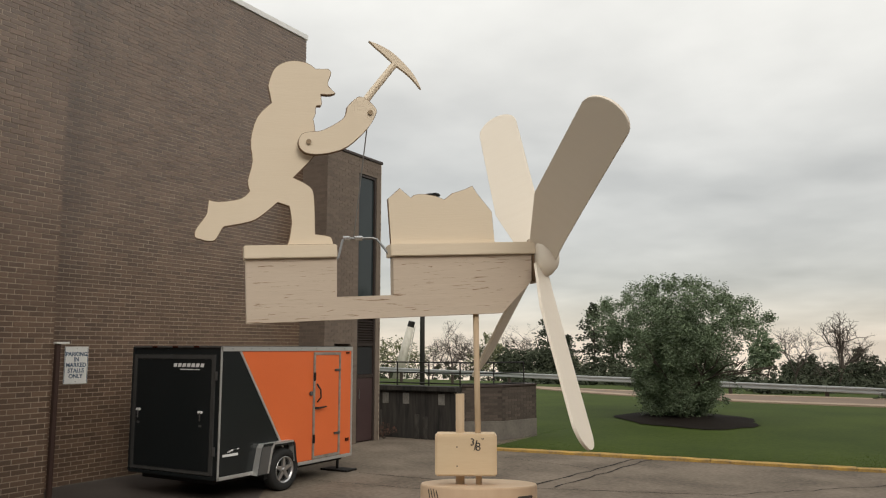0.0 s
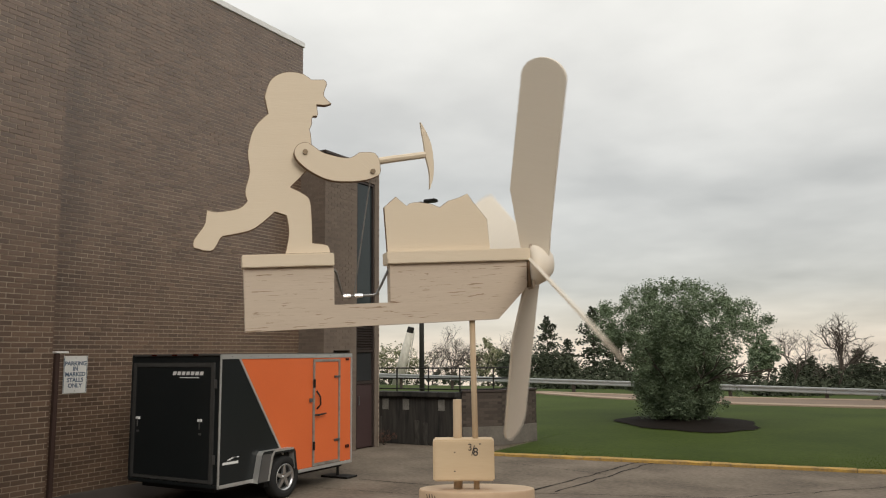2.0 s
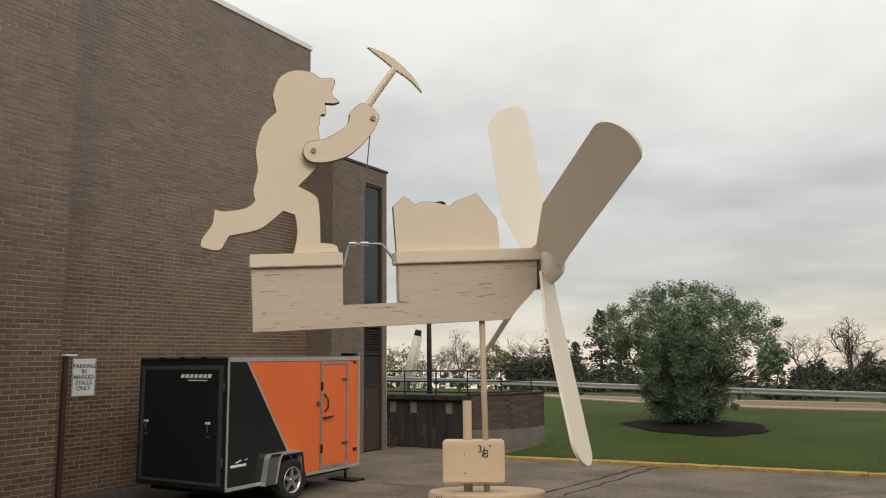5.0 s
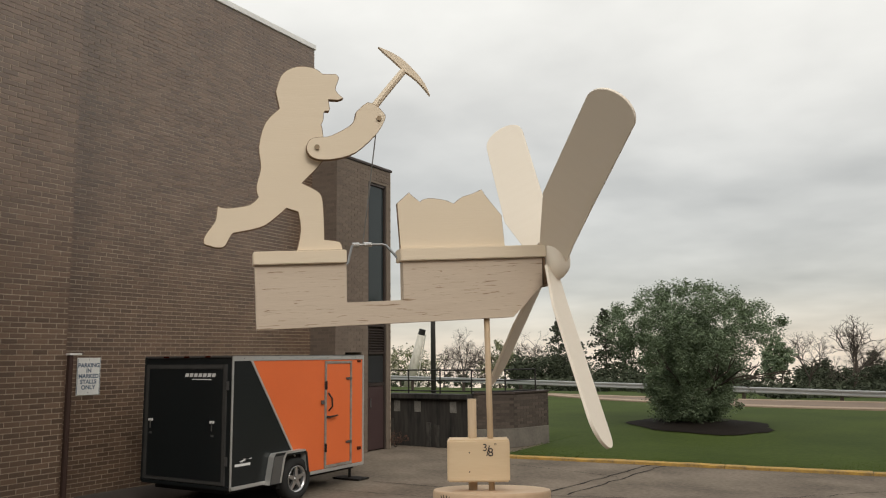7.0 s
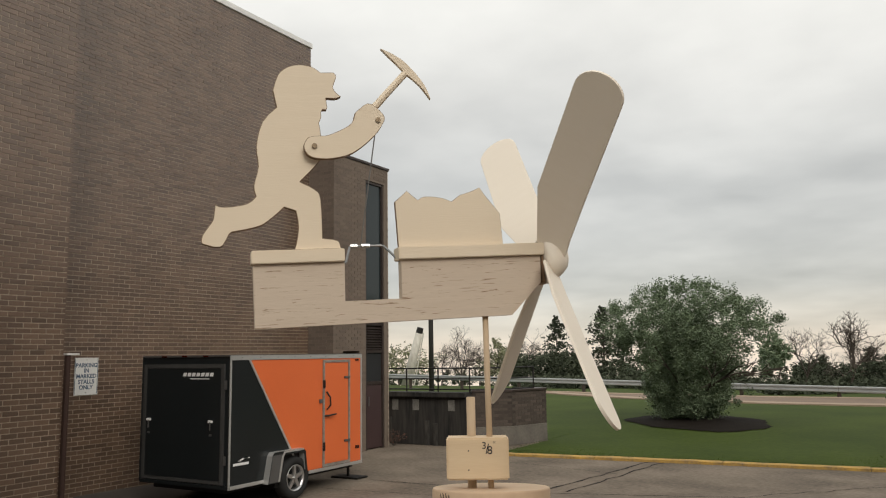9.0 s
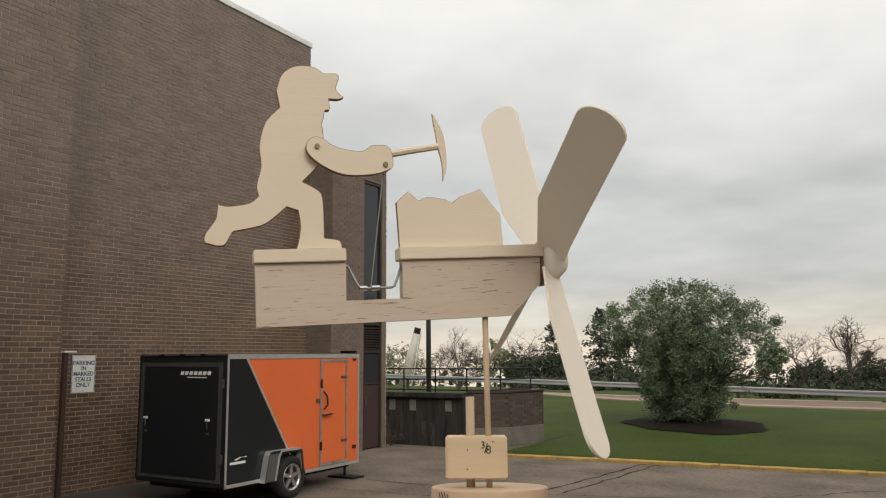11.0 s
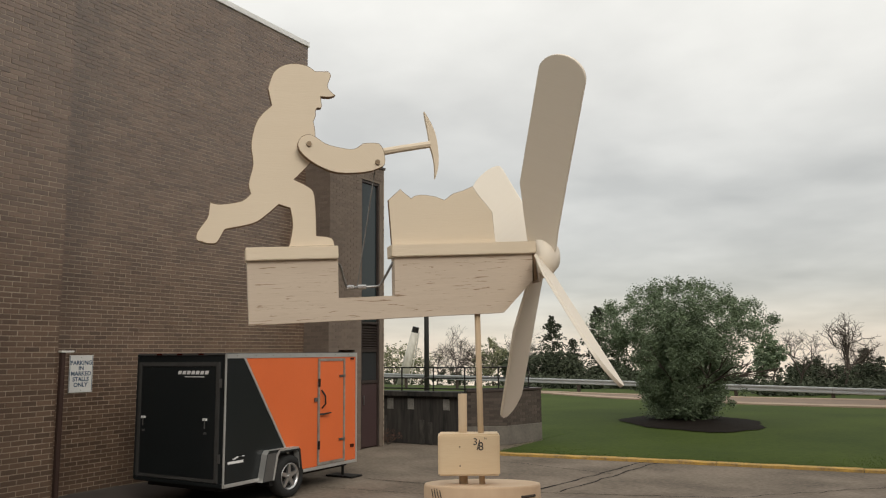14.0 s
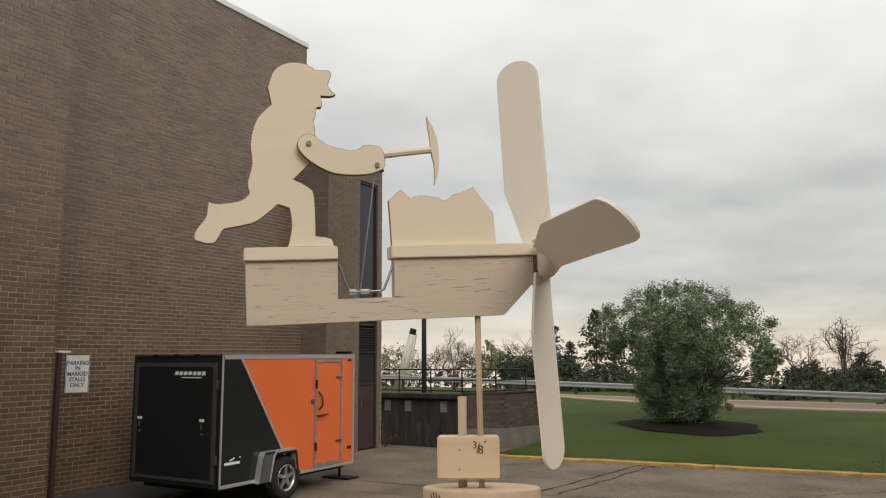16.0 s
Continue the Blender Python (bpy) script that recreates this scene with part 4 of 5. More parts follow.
def leafy_tree():
    rng = random.Random(12)
    t = thing("ornamental_tree", "round leafy green multi-stemmed tree in a mulch bed", "tree", at=pose(-5.45, 22.6, 0.05))
    bm, tips = bmesh.new(), []
    for k in range(7):
        a = k * math.tau / 7 + rng.uniform(-0.3, 0.3)
        lean = rng.uniform(0.12, 0.38)
        grow(rng, bm, Vector((0.12 * math.cos(a), 0.12 * math.sin(a), -0.1)), Vector((lean * math.cos(a), lean * math.sin(a), 1)).normalized(), 1.15, 0.055, 3, tips, 0.22, 0.40)
    part("trunk", bm, BARK, t, "dark branching stems")
    # the crown's half width by height: narrow bushy foot, spreading top
    shape = ((0.1, 0.55), (0.45, 1.2), (0.8, 1.45), (1.3, 1.55), (1.75, 2.0), (2.2, 2.45), (2.65, 2.62), (3.05, 2.48), (3.4, 2.1), (3.75, 1.45), (4.0, 0.6))

    def reach(z):
        for (z0, w0), (z1, w1) in zip(shape, shape[1:]):
            if z <= z1:
                return w0 + (w1 - w0) * max(0.0, z - z0) / (z1 - z0)
        return 0.3

    centres = [(p, rng.uniform(0.14, 0.28)) for p, depth in tips if depth <= 2 and 0.4 < p.z < 3.8 and math.hypot(p.x + 0.2, p.y + 0.1) < reach(p.z) * 0.94 and p.x > -1.9]
    while len(centres) < 900:
        z, a, k = rng.uniform(0.15, 3.95), rng.random() * math.tau, rng.random() ** 0.36
        w = reach(z) * (1 + 0.09 * math.sin(3 * a + 1.3 * z) + 0.09 * math.sin(7 * a - 2 * z) + 0.05 * math.sin(13 * a + 5 * z))
        w *= 1 - 0.17 * max(0.0, -math.cos(a - radians(30)))
        if 0.9 < z < 2.1:
            w *= 1 - 0.3 * max(0.0, math.cos(a - radians(30)))
        p = Vector((w * k * math.cos(a), w * k * math.sin(a), z))
        hole = noise.noise(p * 1.25 + Vector((3, 1, 7)))
        if rng.random() > reach(z) / 2.7 or (z > 1.2 and k > 0.55 and hole > 0.15):
            continue
        centres.append((p, rng.uniform(0.13, 0.30)))
    for _ in range(240):
        a, k, z = rng.random() * math.tau, math.sqrt(rng.random()), rng.uniform(0.2, 2.6)
        centres.append((Vector((0.95 * k * math.cos(a), 0.95 * k * math.sin(a), z)), rng.uniform(0.2, 0.34)))
    me = leaf_cloud(rng, centres, 150000, 0.034, 0.6, 0.25)
    me.materials.append(LEAF)
    crown = new("crown", me)
    crown.parent = t
    tagged(crown, "crown of many small spring leaves")


leafy_tree()


def bare_tree(at, height, seed, label, stout=0.017, depth=7, first=0.23):
    rng = random.Random(seed)
    t = thing("bare_tree", label, "tree", "far trees", at=at)
    bm, tips = bmesh.new(), []
    grow(rng, bm, Vector((0, 0, 0)), Vector((0, 0, 1)), height * first, height * stout, depth, tips, 0.22 if depth > 6 else 0.42, 0.70 if depth > 6 else 0.60, 5, 0.10)
    part("trunk", bm, TWIG, t, "dark bare branches")
    return t


def conifer(at, height, width, seed):
    rng = random.Random(seed)
    t = thing("conifer", "tall dark green conifer with ragged drooping branches", "tree", "far trees", at=at)
    part("trunk", rod_bm((0, 0, 0), (0, 0, height * 0.97), height * 0.016, 7, 0.02), BARK, t)
    verts, faces = [], []
    levels = 17
    for k in range(levels):
        f = k / levels
        z = height * (0.10 + 0.90 * f) + rng.uniform(-0.012, 0.012) * height
        limit = width * (1 - f) ** 0.62 + 0.12
        for j in range(8):
            a = j * math.tau / 8 + rng.uniform(-0.5, 0.5)
            rr = limit * rng.choice((0.35, 0.6, 0.8, 0.95, 1.15))
            zb = z + rng.uniform(-0.035, 0.035) * height
            for m in range(22):
                s = rr * (0.15 + 0.85 * rng.random() ** 0.7)
                aa = a + rng.gauss(0, 0.16)
                p = Vector((s * math.cos(aa), s * math.sin(aa), zb + 0.07 * s - 0.10 * s * s / max(rr, 0.1) + rng.uniform(-0.022, 0.022) * height))
                u = Vector((rng.gauss(0, 1), rng.gauss(0, 1), rng.gauss(0, 0.5))).normalized() * height * 0.018
                v = u.cross(Vector((rng.gauss(0, 1), rng.gauss(0, 1), 0.6))).normalized() * height * 0.010
                n = len(verts)
                verts += [tuple(p - u), tuple(p + v), tuple(p + u), tuple(p - v)]
                faces.append((n, n + 1, n + 2, n + 3))
    me = bpy.data.meshes.new("needles")
    me.from_pydata(verts, [], faces)
    me.materials.append(NEEDLE)
    c = new("crown", me)
    c.parent = t
    return t


def round_tree(at, height, width, seed, count=1200, mat=HAZED_LEAF):
    rng = random.Random(seed)
    t = thing("far_tree", "dull green leafing tree behind the road", "tree", "far trees", at=at)
    bm, tips = bmesh.new(), []
    grow(rng, bm, Vector((0, 0, 0)), Vector((0, 0, 1)), height * 0.35, height * 0.02, 3, tips, 0.25, 0.6, 5)
    part("trunk", bm, BARK, t)
    centres = [(p, width * 0.22) for p, d in tips if d < 3]
    for _ in range(40):
        u, a = rng.uniform(-0.9, 1), rng.random() * math.tau
        w = math.sqrt(1 - u * u)
        k = rng.uniform(0.5, 1.0)
        centres.append((Vector((width / 2 * w * k * math.cos(a), width / 2 * w * k * math.sin(a), height * 0.58 + height * 0.4 * u * k)), width * rng.uniform(0.08, 0.17)))
    me = leaf_cloud(rng, centres, count, height * 0.03, 0.6)
    me.materials.append(mat)
    c = new("crown", me)
    c.parent = t
    return t


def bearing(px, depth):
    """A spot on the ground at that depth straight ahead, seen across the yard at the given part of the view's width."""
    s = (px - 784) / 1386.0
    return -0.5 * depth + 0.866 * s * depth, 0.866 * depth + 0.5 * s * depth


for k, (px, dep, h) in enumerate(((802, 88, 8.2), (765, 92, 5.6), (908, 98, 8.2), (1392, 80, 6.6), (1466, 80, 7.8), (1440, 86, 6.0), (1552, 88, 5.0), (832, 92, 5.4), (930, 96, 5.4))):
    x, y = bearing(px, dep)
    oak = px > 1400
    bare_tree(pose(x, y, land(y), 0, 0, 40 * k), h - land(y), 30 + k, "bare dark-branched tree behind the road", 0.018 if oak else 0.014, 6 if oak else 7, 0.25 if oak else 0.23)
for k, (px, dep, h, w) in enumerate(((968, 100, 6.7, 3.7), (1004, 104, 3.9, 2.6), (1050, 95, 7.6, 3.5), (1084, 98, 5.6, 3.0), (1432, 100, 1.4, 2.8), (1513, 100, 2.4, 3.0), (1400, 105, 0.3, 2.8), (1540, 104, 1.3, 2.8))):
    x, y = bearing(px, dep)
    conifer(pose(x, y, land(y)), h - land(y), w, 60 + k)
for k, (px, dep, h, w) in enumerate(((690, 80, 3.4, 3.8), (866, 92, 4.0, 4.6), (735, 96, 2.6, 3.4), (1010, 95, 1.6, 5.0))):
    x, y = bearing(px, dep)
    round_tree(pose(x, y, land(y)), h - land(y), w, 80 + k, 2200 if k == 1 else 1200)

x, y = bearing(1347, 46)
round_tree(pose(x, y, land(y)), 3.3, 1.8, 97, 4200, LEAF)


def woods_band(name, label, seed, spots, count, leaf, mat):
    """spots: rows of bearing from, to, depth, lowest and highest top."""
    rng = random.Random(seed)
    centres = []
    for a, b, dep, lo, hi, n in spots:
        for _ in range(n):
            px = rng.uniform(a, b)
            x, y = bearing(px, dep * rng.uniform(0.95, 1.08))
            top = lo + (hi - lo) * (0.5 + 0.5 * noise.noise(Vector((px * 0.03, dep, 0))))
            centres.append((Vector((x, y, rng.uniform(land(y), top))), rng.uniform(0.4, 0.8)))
    me = leaf_cloud(rng, centres, count, leaf, 0.7)
    me.materials.append(mat)
    return tagged(new(name, me), label, "woods", kind="stuff")


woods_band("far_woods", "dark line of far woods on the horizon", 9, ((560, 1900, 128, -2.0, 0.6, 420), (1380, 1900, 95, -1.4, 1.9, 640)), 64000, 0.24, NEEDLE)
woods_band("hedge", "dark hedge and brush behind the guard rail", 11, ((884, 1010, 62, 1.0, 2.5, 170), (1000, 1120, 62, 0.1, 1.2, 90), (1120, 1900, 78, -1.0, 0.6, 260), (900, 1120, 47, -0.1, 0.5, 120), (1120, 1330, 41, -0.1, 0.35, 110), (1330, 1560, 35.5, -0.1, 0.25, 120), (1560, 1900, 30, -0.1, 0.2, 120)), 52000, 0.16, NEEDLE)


def parked_car(at):
    c = thing("parked_car", "small far-off parked car beyond the guard rail", "car", "far parked cars", at=at)
    part("body", box((-2.1, -0.85, 0.30), (2.1, 0.85, 0.85), 0.15), CAR_PAINT, c)
    part("cabin", box((-1.2, -0.75, 0.80), (1.1, 0.75, 1.40), 0.22), CAR_GLASS, c, "dark glazed cabin")
    for x in (-1.3, 1.3):
        for y in (-0.80, 0.80):
            part("wheel", rod_bm((x, y - 0.1, 0.32), (x, y + 0.1, 0.32), 0.32, 12), RUBBER, c)
    return c


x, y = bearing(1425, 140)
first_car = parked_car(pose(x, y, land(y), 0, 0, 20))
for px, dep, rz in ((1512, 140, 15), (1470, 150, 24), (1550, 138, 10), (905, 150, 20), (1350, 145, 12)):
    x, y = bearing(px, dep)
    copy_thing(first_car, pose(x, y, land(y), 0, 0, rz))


def dry_shrub():
    rng = random.Random(21)
    t = thing("dry_shrub", "small reddish dry shrub at the foot of the wall", "shrub", at=pose(-10.35, 15.2, 0))
    bm, tips = bmesh.new(), []
    for k in range(6):
        a = k * 1.05
        grow(rng, bm, Vector((0, 0, 0)), Vector((1.2 * math.cos(a), 1.2 * math.sin(a), 1)).normalized(), 0.16, 0.007, 2, tips)
    part("stems", bm, TWIG, t)
    me = leaf_cloud(rng, [(p, 0.06) for p, d in tips], 500, 0.018, 0.6)
    me.materials.append(DRY_LEAF)
    c = new("leaves", me)
    c.parent = t


dry_shrub()


# ---- the log and the block that hold the whirligig ----
def log_post():
    g = thing("log_post", "upright peeled log with a sawn top and saw marks", "log", at=pose(-0.6190, 1.1895, 0))
    bm = bmesh.new()
    n, R, H = 40, 0.0965, 1.8225
    rings = []

    def skin(a, z, k):
        """A point of the log's skin; the sawn top slopes a little."""
        x, y = R * k * (1 + 0.012 * math.sin(3 * a + 1)) * math.cos(a), R * k * math.sin(a)
        return x, y, z + (0.0055 + 0.084 * (0.4616 * x - 0.887 * y) if z > 1.5 else 0.0)

    for z, k in ((0, 1.12), (0.9, 1.05), (1.6, 1.01), (H - 0.003, 1.0), (H, 0.985)):
        rings.append([bm.verts.new(skin(i * math.tau / n, z, k)) for i in range(n)])
    for A, B in zip(rings, rings[1:]):
        for i in range(n):
            f = bm.faces.new((A[i], A[(i + 1) % n], B[(i + 1) % n], B[i]))
            f.smooth = True
    f = bm.faces.new(rings[-1])
    f.material_index = 1
    bm.faces.new(rings[0][::-1])
    part("log_body", bm, [LOG_SIDE, LOG_TOP], g)
    front = radians(-62.5)
    for d, drop in ((-55, 0.005), (-51, 0.004), (-47, 0.004), (-43, 0.006)):
        pts = [skin(front + radians(d + 0.9 * j), H - drop - 0.005 * j, 1.003) for j in range(4)]
        part("saw_mark", tube(bmesh.new(), pts, [0.0006, 0.0009, 0.0009, 0.0005], 5), BARK, g, "dark saw mark")
    pts = [skin(front + radians(-12 + 6 * j), H - 0.026 + 0.008 * math.sin(j * 0.5), 1.003) for j in range(8)]
    part("saw_mark", tube(bmesh.new(), pts, [0.0004] + [0.0009] * 6 + [0.0004], 5), BARK, g, "long dark saw mark")
    pts = [skin(front + radians(40 + 5 * j), H - 0.016, 1.002) for j in range(5)]
    part("saw_mark", tube(bmesh.new(), pts, [0.0022] * 5, 6), BARK, g, "short dark scorched mark")
    return g


log_post()
BLOCK = pose(-0.6255, 1.1585, 1.879, 0, 0, 28.6)


def clamp_block():
    b = thing("pine_block", "pale pine block with a pencilled size and two screw holes", "wood block", at=BLOCK)
    part("block_body", box((-0.050, -0.022, -0.033), (0.050, 0.022, 0.033), 0.0025), PINE, b)
    for words, x, z, size in (("3", 0.0105, 0.0205, 0.016), ("/", 0.0155, 0.0150, 0.023), ("8", 0.0195, 0.0130, 0.0185), ('"', 0.0270, 0.0225, 0.012)):
        bm = text_bm(words, size, 0.0)
        bmesh.ops.translate(bm, verts=bm.verts, vec=(x, -0.0221, z))
        part("lettering", bm, INK, b, "black handwritten figure")
    for z in (0.013, -0.017):
        part("screw_hole", rod_bm((-0.0145, -0.0224, z), (-0.0145, -0.020, z), 0.0012, 8), INK, b)
    return b


clamp_block()
peg = new("dowel_peg", as_mesh(rod_bm((-0.6385, 1.1625, 1.8225), (-0.6385, 1.1625, 1.975), 0.0073, 16), DOWEL, True))
tagged(peg, "short thick round dowel standing in the pine block", "dowel")

# ---- the whirligig ----
BODY = pose(-0.6021, 1.1572, 2.1068, 0, -3.0, 47)
whirligig = thing("whirligig", "plywood whirligig with a pick-swinging miner and a four-blade propeller", "whirligig", at=BODY)


def body_board():
    out = [(-0.372, 0.0), (0.045, 0.0), (0.101, 0.052), (0.104, 0.098), (-0.139, 0.098), (-0.141, 0.036), (-0.233, 0.036), (-0.231, 0.098), (-0.372, 0.098)]
    part("body_board", cutout(out, 0.0, 0.022), [WOOD_GRAIN, WOOD_GRAIN], whirligig, "grained plywood body with a notch")
    part("deck_board", box((-0.374, -0.007, 0.0985), (-0.231, 0.030, 0.119), 0.0012), WOOD, whirligig, "pale deck board")
    part("deck_board", box((-0.144, -0.007, 0.0985), (0.109, 0.030, 0.119), 0.0012), WOOD, whirligig, "pale deck board")
    part("end_plate", box((0.1045, -0.003, 0.052), (0.1085, 0.026, 0.098), 0.001), WOOD_EDGE, whirligig, "brown end plate")
    part("end_plate", box((0.1105, -0.006, 0.049), (0.1145, 0.032, 0.127), 0.0012), WOOD_GRAIN, whirligig, "upright board behind the propeller hub")
    part("dowel", rod_bm((-0.010, 0.011, -0.284), (0.001, 0.011, 0.0), 0.0049, 14), DOWEL, whirligig, "thin round mounting dowel", smooth=True)


body_board()


def miner():
    """The figure of a running miner with a cap, one board cut to shape."""
    cap = [(-0.331, 0.377, 0), (-0.322, 0.403), (-0.307, 0.416), (-0.288, 0.421), (-0.267, 0.418), (-0.254, 0.409, 0), (-0.233, 0.410, 0), (-0.2285, 0.403), (-0.2345, 0.386), (-0.2315, 0.378), (-0.2225, 0.3695, 0), (-0.232, 0.366), (-0.247, 0.3665, 0)]
    face = [(-0.2455, 0.351, 0), (-0.247, 0.347, 0), (-0.2535, 0.347, 0), (-0.256, 0.342), (-0.2565, 0.333), (-0.2605, 0.324, 0), (-0.259, 0.318), (-0.258, 0.300)]
    front = [(-0.259, 0.270), (-0.269, 0.254), (-0.295, 0.228, 0), (-0.272, 0.216), (-0.263, 0.199), (-0.263, 0.137, 0), (-0.239, 0.133), (-0.235, 0.120, 0), (-0.307, 0.120, 0), (-0.300, 0.154), (-0.303, 0.182, 0)]
    leg = [(-0.3205, 0.188, 0), (-0.340, 0.171), (-0.361, 0.158), (-0.402, 0.150, 0), (-0.405, 0.147, 0), (-0.414, 0.131), (-0.420, 0.1275, 0), (-0.430, 0.128), (-0.438, 0.131, 0), (-0.4455, 0.134), (-0.4445, 0.146), (-0.431, 0.165), (-0.4275, 0.172, 0), (-0.4245, 0.193, 0), (-0.410, 0.189), (-0.377, 0.194), (-0.363, 0.206, 0)]
    back = [(-0.366, 0.222), (-0.358, 0.253), (-0.360, 0.286), (-0.349, 0.325), (-0.326, 0.349, 0)]
    part("figure", cutout(rounded(cap + face + front + leg + back), 0.006, 0.016, 0.0009), [WOOD, WOOD_EDGE], whirligig, "flat plywood cut-out of a running miner")


miner()
ridge = [(-0.140, 0.119), (-0.142, 0.195), (-0.121, 0.213), (-0.116, 0.208), (-0.103, 0.197), (-0.098, 0.201), (-0.090, 0.203), (-0.078, 0.203), (-0.060, 0.200), (-0.045, 0.194), (-0.030, 0.205), (-0.010, 0.211), (0.006, 0.218), (0.014, 0.205), (0.039, 0.173), (0.041, 0.119)]
part("rock_ridge", cutout(ridge, 0.008, 0.016, 0.0006), [WOOD, WOOD_EDGE], whirligig, "flat plywood cut-out of a rocky ridge")

SX, SZ = -0.2710, 0.2830           # shoulder
WX, WZ = 0.1015, 0.0512            # wrist bolt from the shoulder, arm raised
CRANK_Z, CRANK_R, PIN_X, CRANK_Y = 0.0949, 0.0479, -0.1955, 0.0116


def arm_with_pick():
    a = thing("arm", "swinging plywood arm with a pick", "")
    a.parent = whirligig
    out = [(-0.0165, 0.000), (-0.010, 0.013), (0.004, 0.017), (0.020, 0.019), (0.042, 0.030), (0.059, 0.043), (0.064, 0.060, 0), (0.084, 0.078), (0.101, 0.071, 0), (0.1125, 0.058), (0.110, 0.046), (0.096, 0.024), (0.063, -0.006), (0.030, -0.018), (0.002, -0.0195), (-0.012, -0.013)]
    part("forearm", cutout(rounded(out), -0.008, 0.002, 0.0008), [WOOD, WOOD_EDGE], a, "curved plywood arm and fist")
    for x, z in ((0, 0), (WX, WZ)):
        part("bolt", rod_bm((x, -0.0115, z), (x, -0.0075, z), 0.0042, 10), BOLT, a, "small brown bolt head")
    pick = part("pick_handle", tube(bmesh.new(), [(0.090, 0.0045, 0.066), (0.115, 0.0045, 0.098), (0.149, 0.0045, 0.1395)], [0.0062, 0.0060, 0.0058], 8), WOOD, a, "round pick handle")
    head = [(0.104, 0.174, 0), (0.124, 0.167), (0.145, 0.155), (0.167, 0.134), (0.182, 0.114), (0.190, 0.095, 0), (0.176, 0.112), (0.163, 0.124), (0.148, 0.1345), (0.140, 0.142), (0.128, 0.153), (0.116, 0.163)]
    part("pick_head", cutout(rounded(head), 0.001, 0.008), [WOOD, WOOD], a, "curved plywood pick head", at=Matrix.Translation((0.0028, 0, 0.0032)))
    return a


arm = arm_with_pick()


def crank_shaft():
    c = thing("crank", "bent steel crank wire", "")
    c.parent = whirligig
    r = CRANK_R
    pts = [(-0.245, 0, 0), (-0.231, 0, 0.0), (-0.226, 0, 0.006), (-0.219, 0, r * 0.62), (-0.214, 0, r * 0.93), (-0.208, 0, r), (-0.163, 0, r), (-0.157, 0, r * 0.95), (-0.149, 0, r * 0.6), (-0.139, 0, 0.004), (-0.130, 0, 0)]
    part("crank_wire", tube(bmesh.new(), pts, [0.0021] * len(pts), 8), STEEL, c, "bent zinc wire", smooth=True)
    for a, b in ((-0.2135, -0.2015), (-0.1945, -0.181)):
        part("sleeve", rod_bm((a, 0, r), (b, 0, r), 0.0040, 10), CHROME, c, "bright metal sleeve")
    return c


crank = crank_shaft()
ROD = 0.2051
link = part("link_rod", tube(bmesh.new(), [(0, 0, 0), (0, 0, ROD)], [0.0011, 0.0011], 6), DARK_WIRE, whirligig, "thin dark wire link")

HUB = (0.0938, 0.0116, 0.0929)


def propeller():
    p = thing("propeller", "four-blade wooden propeller", "")
    p.parent = whirligig
    bm = bmesh.new()
    prof = [(0.0157, 0.0214), (0.0177, 0.0332), (0.0257, 0.0369), (0.0357, 0.0364), (0.0477, 0.0310), (0.0577, 0.0214), (0.0627, 0.0096)]
    n = 24
    rings = [[bm.verts.new((x, r * math.cos(k * math.tau / n), r * math.sin(k * math.tau / n))) for k in range(n)] for x, r in prof]
    for A, B in zip(rings, rings[1:]):
        for k in range(n):
            bm.faces.new((A[k], A[(k + 1) % n], B[(k + 1) % n], B[k]))
    bm.faces.new(rings[0][::-1]); bm.faces.new(rings[-1])
    part("hub", bm, BLADE, p, "turned wooden hub", smooth=True)
    wl, wr, tip, end = 0.0411, 0.0392, 0.0319, 0.3530
    mid = (wr - wl) / 2
    out = [Vector((-0.0090, 0.024)), Vector((-wl, 0.1239))]
    out += [Vector((mid - (wl + mid) * math.cos(a), end - tip + tip * math.sin(a))) for a in (math.pi * i / 20 for i in range(21))]
    out += [Vector((0.0413, 0.15)), Vector((0.0434, 0.06)), Vector((0.0464, 0.024))]
    # each hand-set blade: its own turn, pitch and lean
    for k, (turn, pitch, lean) in enumerate(((0.4, -47.9, 2.8), (0.2, -48.4, -1.0), (-1.8, -45.6, -1.6), (1.1, -42.4, 2.7))):
        bm = cutout(out, 0.0178, 0.0224, 0.0008)
        part("blade", bm, [BLADE, BLADE], p, "pale rounded wooden blade", at=pose(0, 0, 0, 90 * k + turn) @ pose(0, 0, 0, 0, lean, 0) @ pose(0, 0, 0, 0, 0, pitch))
    return p


prop = propeller()

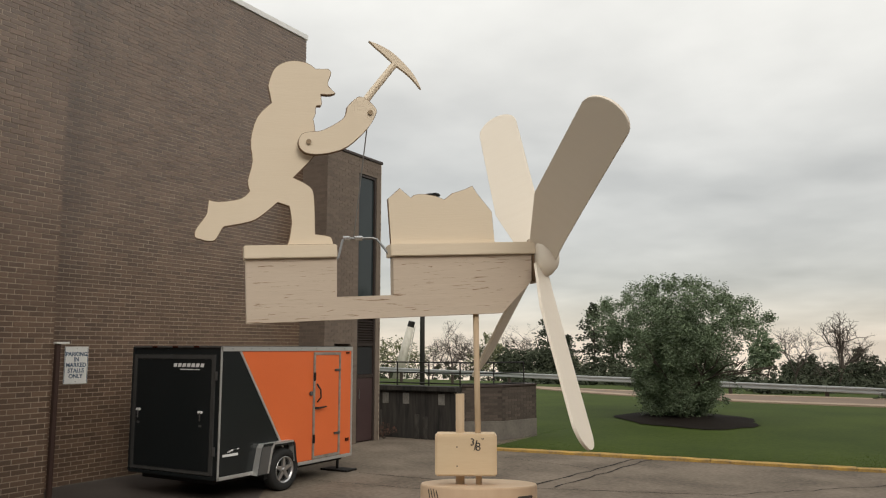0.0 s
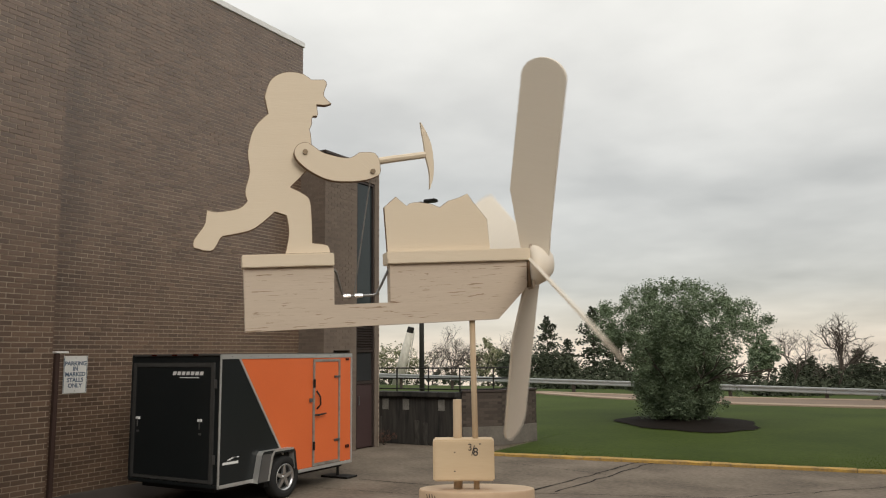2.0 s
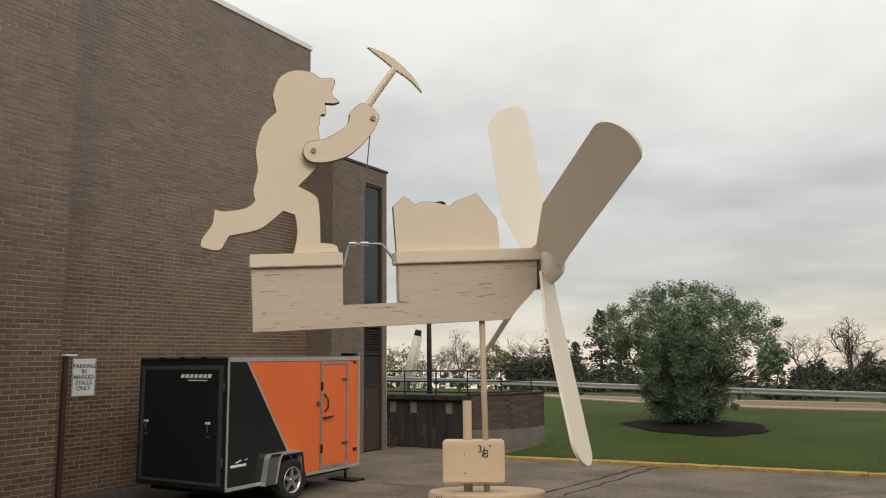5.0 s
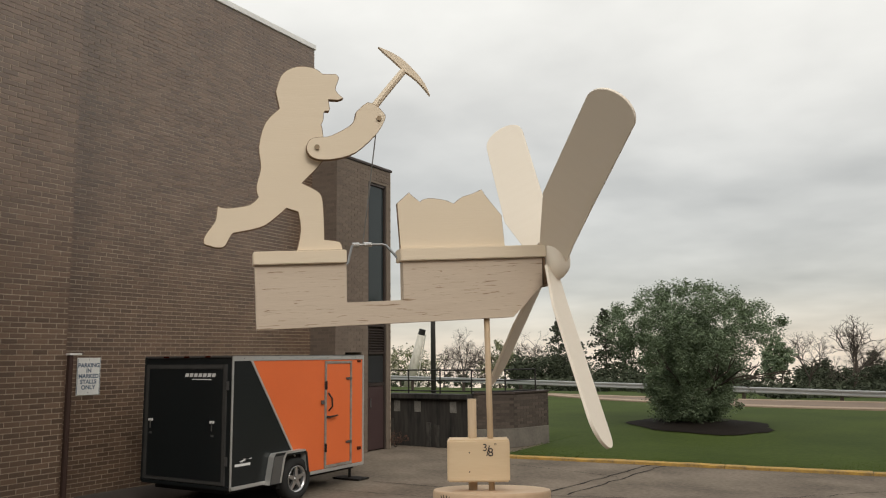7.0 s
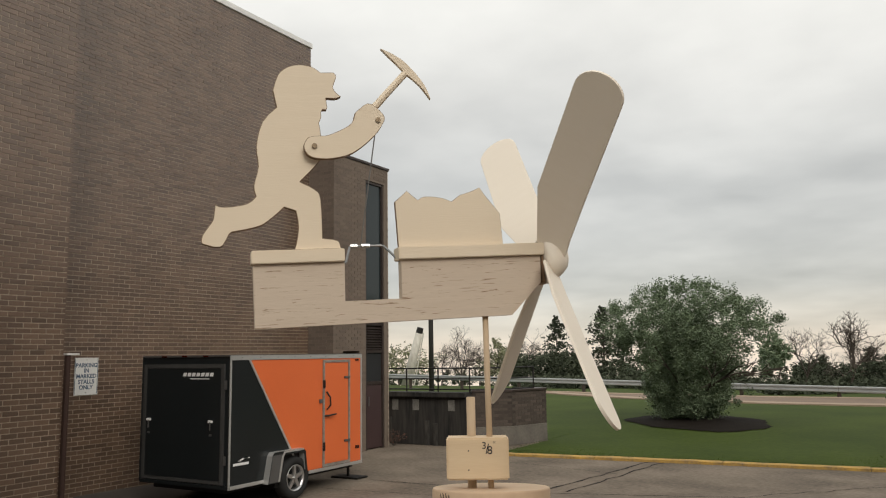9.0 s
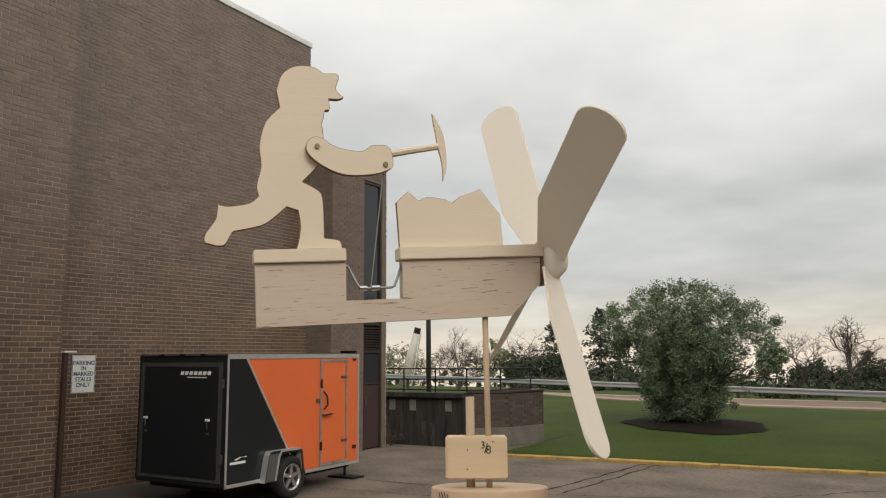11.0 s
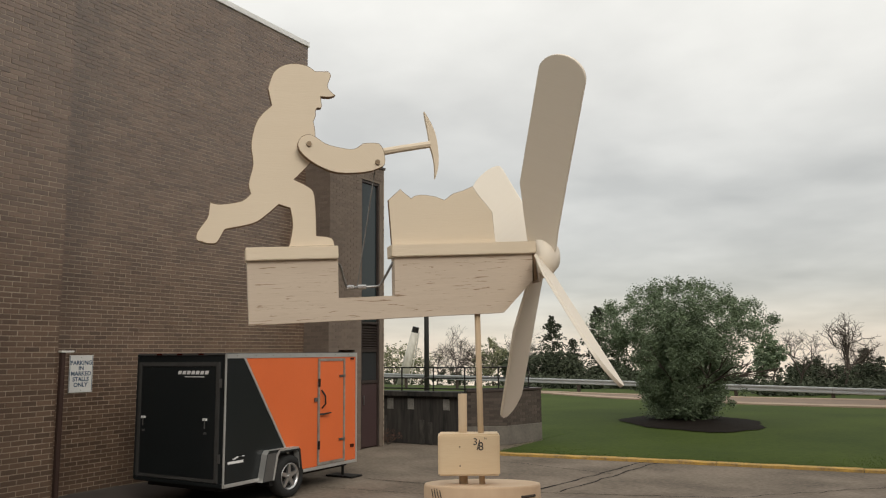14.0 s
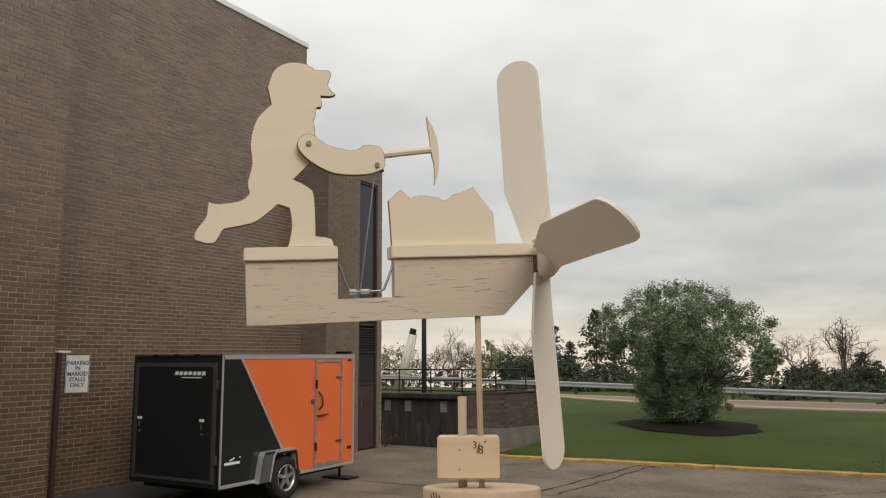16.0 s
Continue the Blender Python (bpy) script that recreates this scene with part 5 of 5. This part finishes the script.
# turn of the propeller, in degrees from one blade upright, second by second
TURNS = [(0, 60.2), (0.1, 60.9), (0.2, 63.3), (0.3, 66.8), (0.4, 71.3), (0.5, 76.4), (0.6, 82.4), (0.7, 89.9), (0.8, 95.9), (0.9, 103.3), (1, 112.3), (1.1, 123.4),
         (1.2, 137.4), (1.3, 151.7), (1.4, 169.1), (1.5, 186.4), (1.6, 207.7), (1.7, 230.8), (1.8, 255.1), (1.9, 278.3), (2, 299.4), (2.1, 324.4), (2.2, 346.4),
         (2.3, 363.4), (2.4, 380.3), (2.5, 395.4), (2.6, 413.0), (2.7, 430.0), (2.8, 446.6), (2.9, 462.6), (3, 484.5), (3.1, 503.3), (3.2, 524.4), (3.3, 547.6),
         (3.4, 569.8), (3.5, 595.0), (3.6, 618.3), (3.7, 641.5), (3.8, 660.8), (3.9, 680.6), (4, 696.1), (4.1, 711.8), (4.2, 726.1), (4.5, 756.4), (4.9, 783.4),
         (5.4, 792.1), (5.9, 784.3), (6.3, 778.3), (7, 777.0), (7.5, 775.6), (8, 775.7), (8.5, 772.8), (9, 770.0), (9.2, 766.1), (9.6, 770.0), (10.1, 823.8), (10.5, 895.5),
         (10.9, 957.0), (11.3, 976.1), (11.5, 976.8), (11.6, 977.0), (11.9, 979.3), (12, 980.1), (12.2, 982.2), (12.5, 986.2), (12.8, 995.3), (13, 1001.8), (13.1, 1004.5),
         (13.4, 1015.8), (13.5, 1018.1), (13.7, 1022.7), (14, 1028.7), (14.3, 1037.4), (14.5, 1042.2), (14.6, 1044.2), (14.9, 1035.8), (15, 1031.4), (15.2, 1022.6),
         (15.5, 1004.3), (15.8, 997.6), (16, 991.7)]
PIN_AT = 95.5                    # turn at which the crank pin stands highest


def motions():
    props, cranks, arms, links = [], [], [], []
    base = math.atan2(WZ, WX)
    reach = math.hypot(WX, WZ)
    for t, turn in TURNS:
        props.append((t, pose(*HUB, 0, 0.08, -1.85) @ pose(0, 0, 0, turn, 0, 0)))
        psi = radians(turn - PIN_AT)
        cranks.append((t, pose(0, CRANK_Y, CRANK_Z, turn - PIN_AT, 0, 0)))
        pin = Vector((PIN_X, CRANK_Y - CRANK_R * math.sin(psi), CRANK_Z + CRANK_R * math.cos(psi)))
        dx, dz, dy = PIN_X - SX, pin.z - SZ, 0.004 - pin.y
        far = math.hypot(dx, dz)
        a = math.atan2(dz, dx) + math.acos(max(-1.0, min(1.0, (far * far + reach * reach - ROD * ROD + dy * dy) / (2 * far * reach))))
        arms.append((t, pose(SX, 0.0, SZ, 0, -math.degrees(a - base), 0)))
        wrist = Vector((SX + reach * math.cos(a), 0.004, SZ + reach * math.sin(a)))
        links.append((t, Matrix.Translation(pin) @ (wrist - pin).to_track_quat("Z", "Y").to_matrix().to_4x4()))
    walk(prop, props)
    walk(crank, cranks)
    walk(arm, arms)
    walk(link, links)


motions()
